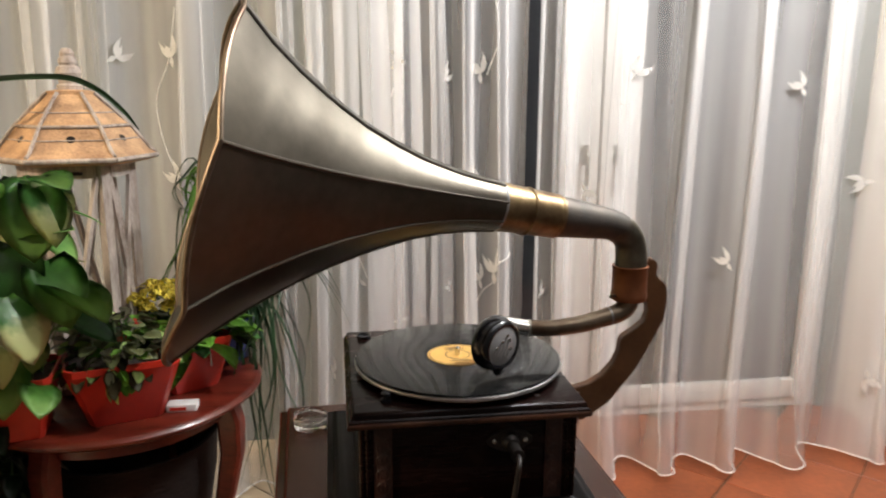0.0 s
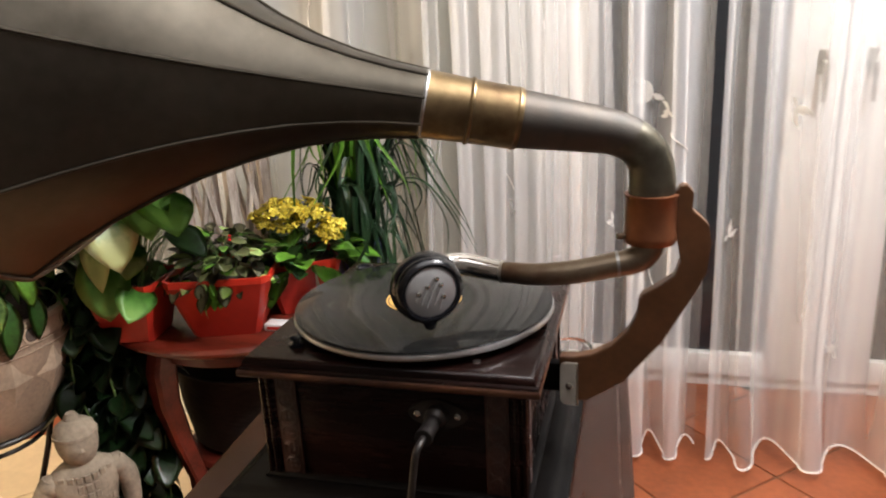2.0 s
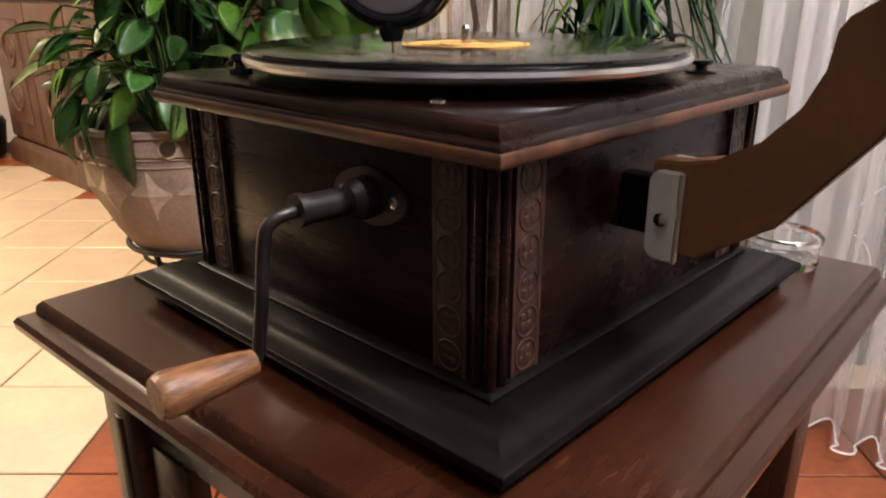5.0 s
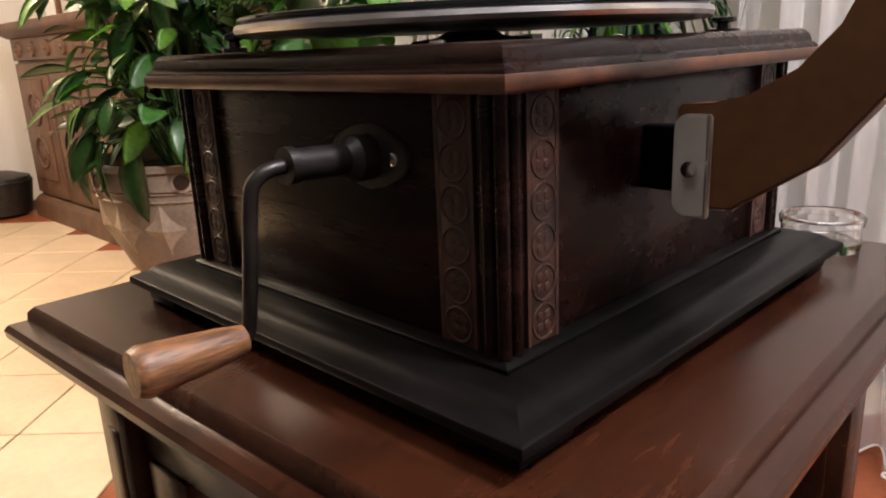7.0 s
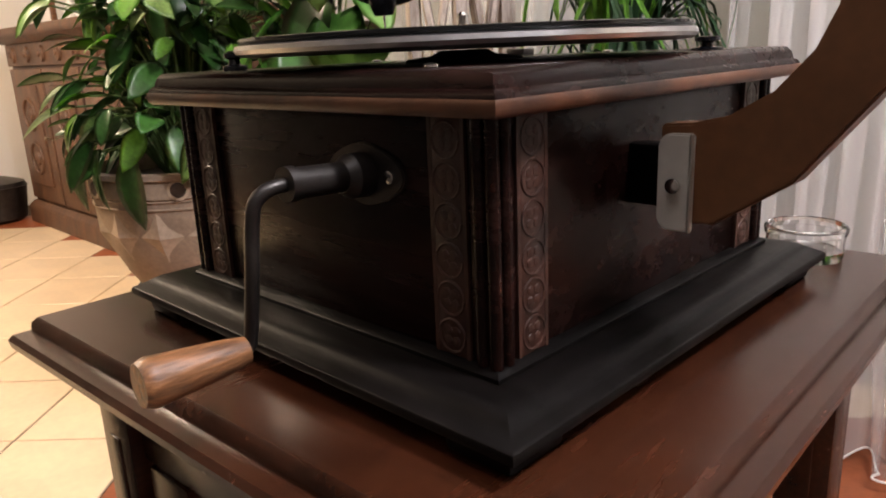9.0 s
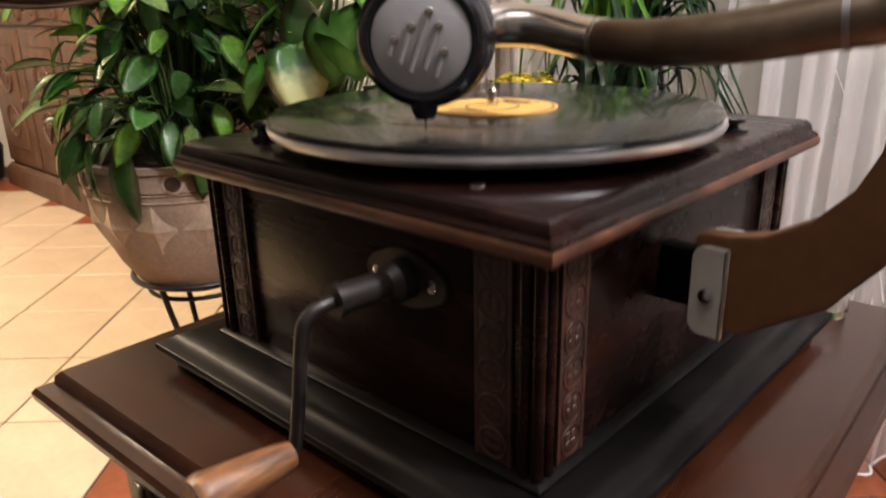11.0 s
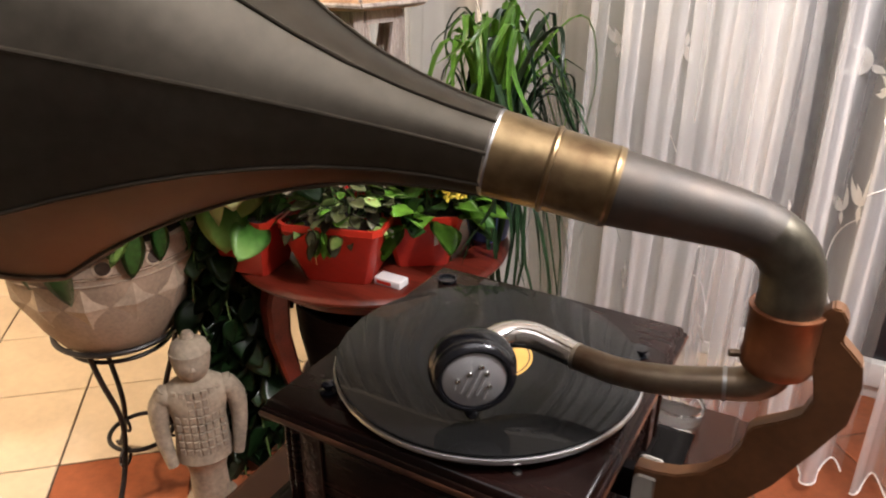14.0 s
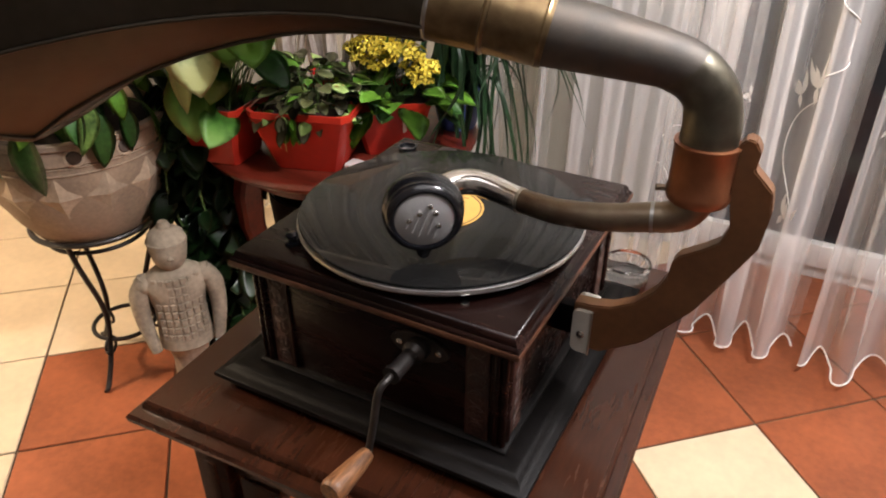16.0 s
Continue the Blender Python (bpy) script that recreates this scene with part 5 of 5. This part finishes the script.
pl = thing("stone_planter", (PX, PY, ringz - .03), "pale sandstone planter carved with diamonds and dots, holding a leafy plant", "planter")
PROF = [(r * 1.06, .428 + (z - .425) * .90) for r, z in ((.070, .385), (.098, .398), (.123, .425), (.150, .475), (.172, .535), (.186, .600), (.192, .640), (.193, .660), (.197, .664), (.197, .700), (.202, .704), (.202, .716), (.190, .718), (.183, .705), (.178, .66), (.001, .66))]
bowl = part("bowl", lathe(PROF, (PX, PY, 0), 64), "planter", pl)
part("soil", lathe([(.001, .657), (.10, .663), (.188, .657), (.188, .653)], (PX, PY, 0), 32), "soil", pl)


def planter_radius(z):
    for (r0, z0), (r1, z1) in zip(PROF, PROF[1:]):
        if z0 <= z <= z1:
            return r0 + (r1 - r0) * (z - z0) / (z1 - z0)
    return .19


for k in range(13):
    a = 2 * math.pi * k / 13 + .1
    b = bmesh.new()
    corner = []
    for da, z in ((0, .616), (.225, .566), (0, .510), (-.225, .566)):
        r = planter_radius(z) + .0005
        corner.append(b.verts.new((PX + r * math.cos(a + da), PY + r * math.sin(a + da), z)))
    r = planter_radius(.564) + .010
    top_v = b.verts.new((PX + r * math.cos(a), PY + r * math.sin(a), .564))
    r -= .03
    low_v = b.verts.new((PX + r * math.cos(a), PY + r * math.sin(a), .564))
    for i in range(4):
        b.faces.new((corner[i], corner[(i + 1) % 4], top_v))
        b.faces.new((corner[(i + 1) % 4], corner[i], low_v))
    part("diamond", b, "planter_light", bowl, smooth=False)
    a += math.pi / 13
    n_ = Vector((math.cos(a), math.sin(a), 0))
    c = Vector((PX, PY, .660)) + n_ * .2088
    part("dot_ring", lathe([(.0200, -.003), (.0200, .0012), (.0150, .0016), (.0150, -.003)], m=Matrix.Translation(c) @ frame_of(n_), seg=18), "planter_light", bowl)
    # raised domes coloured dark, painting the shade of round hollows
    part("dot", lathe([(.0145, -.002), (.0145, .0018), (.0130, .0030), (.001, .0034)], m=Matrix.Translation(c) @ frame_of(n_), seg=16), "planter_dark", bowl)
for z in (.622, .637):
    part("band", tube([(PX + (planter_radius(z) + .001) * math.cos(t), PY + (planter_radius(z) + .001) * math.sin(t), z) for t in (2 * math.pi * k / 32 for k in range(33))], .0022, 6, 65), "planter", bowl)
ll = leaf_data("lance_leaf", .180, .088, "leaf", droop=.35, fold=.35, heart=.06)
lm = leaf_data("lance_leaf", .165, .084, "leaf_mid", droop=.4, fold=.35, heart=.06)
lv = leaf_data("lance_leaf", .170, .090, "leaf_lit", droop=.6, fold=.3, heart=.06)
stems = bmesh.new()
lily_plant = thing("leafy_plant", (PX, PY, .657), "dense leafy green plant spilling over the rim of the stone planter", "plant")
for i in range(340):
    a = rng.uniform(0, 6.283)
    out, h = rng.uniform(.03, .23), rng.uniform(.04, .40)
    tilt, size = rng.uniform(-1.1, .5), rng.uniform(.34, .62)
    if i < 26:
        out, h, tilt, size = rng.uniform(.18, .225), rng.uniform(.03, .12), rng.uniform(-1.6, -.3), rng.uniform(.34, .55)
    at = Vector((PX + out * math.cos(a), PY + out * math.sin(a), .690 + h))
    put("leaf", (ll, lm, ll, lv, ll)[i % 5], lily_plant, at, (math.cos(a) + rng.uniform(-.4, .4), math.sin(a) + rng.uniform(-.4, .4), tilt), size, rng.uniform(-.7, .7))
    join(stems, tube([(PX + .25 * out * math.cos(a), PY + .25 * out * math.sin(a), .657), (PX + .6 * out * math.cos(a), PY + .6 * out * math.sin(a), .70 + max(h, .03) * .8), at], .0022, 5, 7))
for deg, z, size, roll in ((-57, .735, .78, .2), (-20, .745, .62, -.2), (-78, .735, .60, .3), (-5, .74, .5, 0), (-100, .74, .7, -.3)):
    a = radians(deg)
    put("leaf", ll, lily_plant, (PX + .213 * math.cos(a), PY + .213 * math.sin(a), z), (.35 * math.cos(a), .35 * math.sin(a), -1), size, roll)
part("stem", stems, "stem", lily_plant, kind="stuff")

# ---- clay warrior figure ----
WX, WY = -.885, .345
fw = Vector((.78, -.62, 0)).normalized()
sd = Vector((-fw.y, fw.x, 0))


def ell(z, rx, ry, off=0.0, n=20):
    return [Vector((WX, WY, z)) + sd * rx * math.cos(a) + fw * (ry * math.sin(a) + off) for a in (2 * math.pi * k / n for k in range(n))]


w = loft([ell(0, .058, .055), ell(.016, .060, .057), ell(.018, .045, .040), ell(.10, .042, .036), ell(.135, .050, .044), ell(.15, .066, .055), ell(.20, .060, .050), ell(.25, .058, .046), ell(.29, .066, .048), ell(.325, .076, .046), ell(.343, .064, .040), ell(.354, .046, .034), ell(.362, .031, .028), ell(.372, .024, .024)])
join(w, loft([ell(.360, .022, .024, .005), ell(.370, .031, .033, .006), ell(.386, .038, .039, .006), ell(.404, .042, .042, .004), ell(.420, .043, .041, .001), ell(.4215, .045, .043, .001), ell(.428, .045, .043, 0), ell(.4295, .042, .040, 0), ell(.442, .039, .036, -.003), ell(.450, .028, .026, -.004), ell(.453, .010, .010, -.004)]))
join(w, loft([ell(.438, .013, .013, -.012), ell(.455, .016, .016, -.013), ell(.466, .010, .010, -.013)]))
for s in (-1, 1):
    b0 = Vector((WX, WY, 0))
    join(w, tube([b0 + sd * s * .060 + Vector((0, 0, .335)), b0 + sd * s * .082 + Vector((0, 0, .295)), b0 + sd * s * .086 + fw * .004 + Vector((0, 0, .235)), b0 + sd * s * .078 + fw * .022 + Vector((0, 0, .180)), b0 + sd * s * .072 + fw * .030 + Vector((0, 0, .150))], [.022, .024, .019, .015, .013], 12))
    cap_ = bmesh.new()
    bmesh.ops.create_icosphere(cap_, subdivisions=2, radius=.028, matrix=Matrix.Translation(b0 + sd * s * .064 + Vector((0, 0, .322))) @ Matrix.Diagonal((1, 1, .9, 1)))
    join(w, cap_)
    ear = bmesh.new()
    bmesh.ops.create_icosphere(ear, subdivisions=1, radius=.008, matrix=Matrix.Translation(b0 + sd * s * .033 + Vector((0, 0, .402))))
    join(w, ear)
    join(w, tube([b0 + sd * s * .026 + fw * .030 + Vector((0, 0, .414)), b0 + sd * s * .008 + fw * .039 + Vector((0, 0, .412))], .0032, 6, 3))
join(w, tube([Vector((WX, WY, .412)) + fw * .037, Vector((WX, WY, .396)) + fw * .045], [.004, .007], 8, 4))
join(w, tube([Vector((WX, WY, .384)) + fw * .037 - sd * .009, Vector((WX, WY, .384)) + fw * .037 + sd * .009], .003, 6, 3))
for r in range(8):
    for c in range(-3, 4):
        z = .185 + r * .0215
        at = Vector((WX, WY, z)) + sd * c * .0155 + fw * (.0515 - abs(c) ** 1.7 * .0028 - r * .0008)
        pb = bmesh.new()
        bmesh.ops.create_cube(pb, size=1, matrix=Matrix.Translation(at) @ frame_of(fw + sd * c * .18) @ Matrix.Diagonal((.0125, .017, .006, 1)))
        bmesh.ops.bevel(pb, geom=pb.edges[:], offset=.0015, segments=1, affect="EDGES")
        join(w, pb)
alone("clay_statue", w, "clay", "grey fired-clay warrior figurine standing on the floor", "statue")

# ---- far end of the room ----
sbd = thing("carved_sideboard", (-3.35, 1.23, 0), "old dark oak sideboard with carved doors against the wall", "sideboard")
SX0, SX1, SY0, SY1 = -4.42, -2.30, .965, 1.50
part("plinth", moulding(SX0 - .03, SX1 + .03, SY0 - .03, SY1, [(0, .0), (0, .09), (.012, .11), (.03, .13)]), "oak", sbd)
part("body", box(SX0, SX1, SY0 + .012, SY1, .13, .90, .004), "oak", sbd)
part("frieze", box(SX0 - .008, SX1 + .008, SY0 - .006, SY1, .90, 1.02, .006), "oak", sbd)
part("top", moulding(SX0 - .07, SX1 + .07, SY0 - .075, SY1 + .01, [(.06, 1.02), (.045, 1.03), (.02, 1.05), (.006, 1.06), (0, 1.075), (.004, 1.095), (.01, 1.10)]), "oak", sbd)
for k in range(4):
    x0 = SX0 + .02 + k * .525
    door = part("door", box(x0, x0 + .50, SY0 - .010, SY0 + .014, .15, .885, .006), "oak", sbd)
    part("door_panel", box(x0 + .09, x0 + .41, SY0 - .020, SY0 - .008, .24, .80, .009), "oak", door)
    for zc in (.40, .64):
        part("carving", tube([(x0 + .25 + .085 * math.cos(t), SY0 - .022, zc + .085 * math.sin(t)) for t in (2 * math.pi * i / 16 for i in range(17))], .010, 8, 33), "oak", door)
        part("carving", lathe([(.045, -.002), (.040, .008), (.02, .012), (.001, .018)], m=Matrix.Translation((x0 + .25, SY0 - .02, zc)) @ frame_of((0, -1, 0)), seg=12), "oak", door)
    part("knob", lathe([(.007, 0), (.006, .012), (.013, .018), (.010, .026), (.001, .028)], m=Matrix.Translation((x0 + .47, SY0 - .01, .52)) @ frame_of((0, -1, 0)), seg=12), "bronze", door)
for k in range(9):
    cxk = SX0 + .12 + k * .235
    part("carved_leaf", lathe([(.045, -.002), (.04, .012), (.018, .016), (.014, .024), (.001, .026)], m=Matrix.Translation((cxk, SY0 - .006, .96)) @ frame_of((0, -1, 0)), seg=10), "oak", sbd)
pf = thing("picture_frame", (-4.10, 1.12, 1.10), "small standing picture in an orange wooden frame on the sideboard", "picture frame")
part("frame", box(-4.20, -4.00, 1.10, 1.125, 1.1003, 1.36, .004), "handle", pf)
part("picture", box(-4.175, -4.025, 1.096, 1.0995, 1.125, 1.335), "card", pf)
for k, (x, h) in enumerate(((-3.78, .13), (-3.62, .17), (-3.48, .11), (-3.3, .15))):
    o = thing("ornament", (x, 1.12, 1.10), "small pale ornament standing on the sideboard", "ornament", "ornaments on the sideboard")
    part("body", lathe([(.03, 1.1003), (.042, 1.1 + h * .3), (.03, 1.1 + h * .65), (.018, 1.1 + h * .8), (.024, 1.1 + h), (.016, 1.1 + h)], (x, 1.12, 0), 20), "card", o)
bag = thing("black_basket", (-4.62, .80, 0), "low black basket on the floor beside the sideboard", "basket")
part("basket_wall", lathe([(.13, .0), (.16, .02), (.185, .20), (.19, .21), (.18, .21), (.155, .03), (.001, .025)], (-4.62, .80, 0), 28), "iron", bag)
part("lid", lathe([(.183, .2102), (.175, .235), (.09, .262), (.02, .268), (.02, .285), (.001, .288)], (-4.62, .80, 0), 28), "iron", bag)
ob_ = thing("orange_bottle", (-4.80, .62, 0), "orange plastic bottle with a yellow cap on the floor", "bottle")
part("body", lathe([(.05, 0), (.055, .01), (.055, .22), (.03, .27), (.02, .28)], (-4.80, .62, 0), 20), "orange", ob_)
part("cap", lathe([(.022, .2802), (.022, .31), (.001, .312)], (-4.80, .62, 0), 16), "yellow", ob_)

# ---- floor tiles ----
PU, PN, TURN_U = .337, .350, radians(43)
UX, UY = math.cos(TURN_U), math.sin(TURN_U)
U0, N0 = -.808, 1.072


def tile_mesh(name, material):
    b = box(-.1660, .1660, -.1725, .1725, -.006, 0, .002, 1)
    me = bpy.data.meshes.new(name)
    b.to_mesh(me)
    b.free()
    me.materials.append(M[material])
    return me


cream_tile, terra_tile, brown_tile = tile_mesh("cream_tile", "cream"), tile_mesh("terracotta_tile", "terra"), tile_mesh("brown_tile", "unseen_dark")
for i in range(-14, 14):
    for j in range(-16, 8):
        u, n = U0 + (i + .5) * PU, N0 + (j + .5) * PN
        x, y = u * UX - n * UY, u * UY + n * UX
        if not (-5.15 < x < 2.45 and -2.2 < y < 1.7):
            continue
        red_tile = (i >= 0 and j < 0 and not (i in (1, 4) and j == -3)) or (x < -4.25) or (y > .93 and x < -1.6)
        # dark tiles out of view, added to darken what the horn's underside reflects
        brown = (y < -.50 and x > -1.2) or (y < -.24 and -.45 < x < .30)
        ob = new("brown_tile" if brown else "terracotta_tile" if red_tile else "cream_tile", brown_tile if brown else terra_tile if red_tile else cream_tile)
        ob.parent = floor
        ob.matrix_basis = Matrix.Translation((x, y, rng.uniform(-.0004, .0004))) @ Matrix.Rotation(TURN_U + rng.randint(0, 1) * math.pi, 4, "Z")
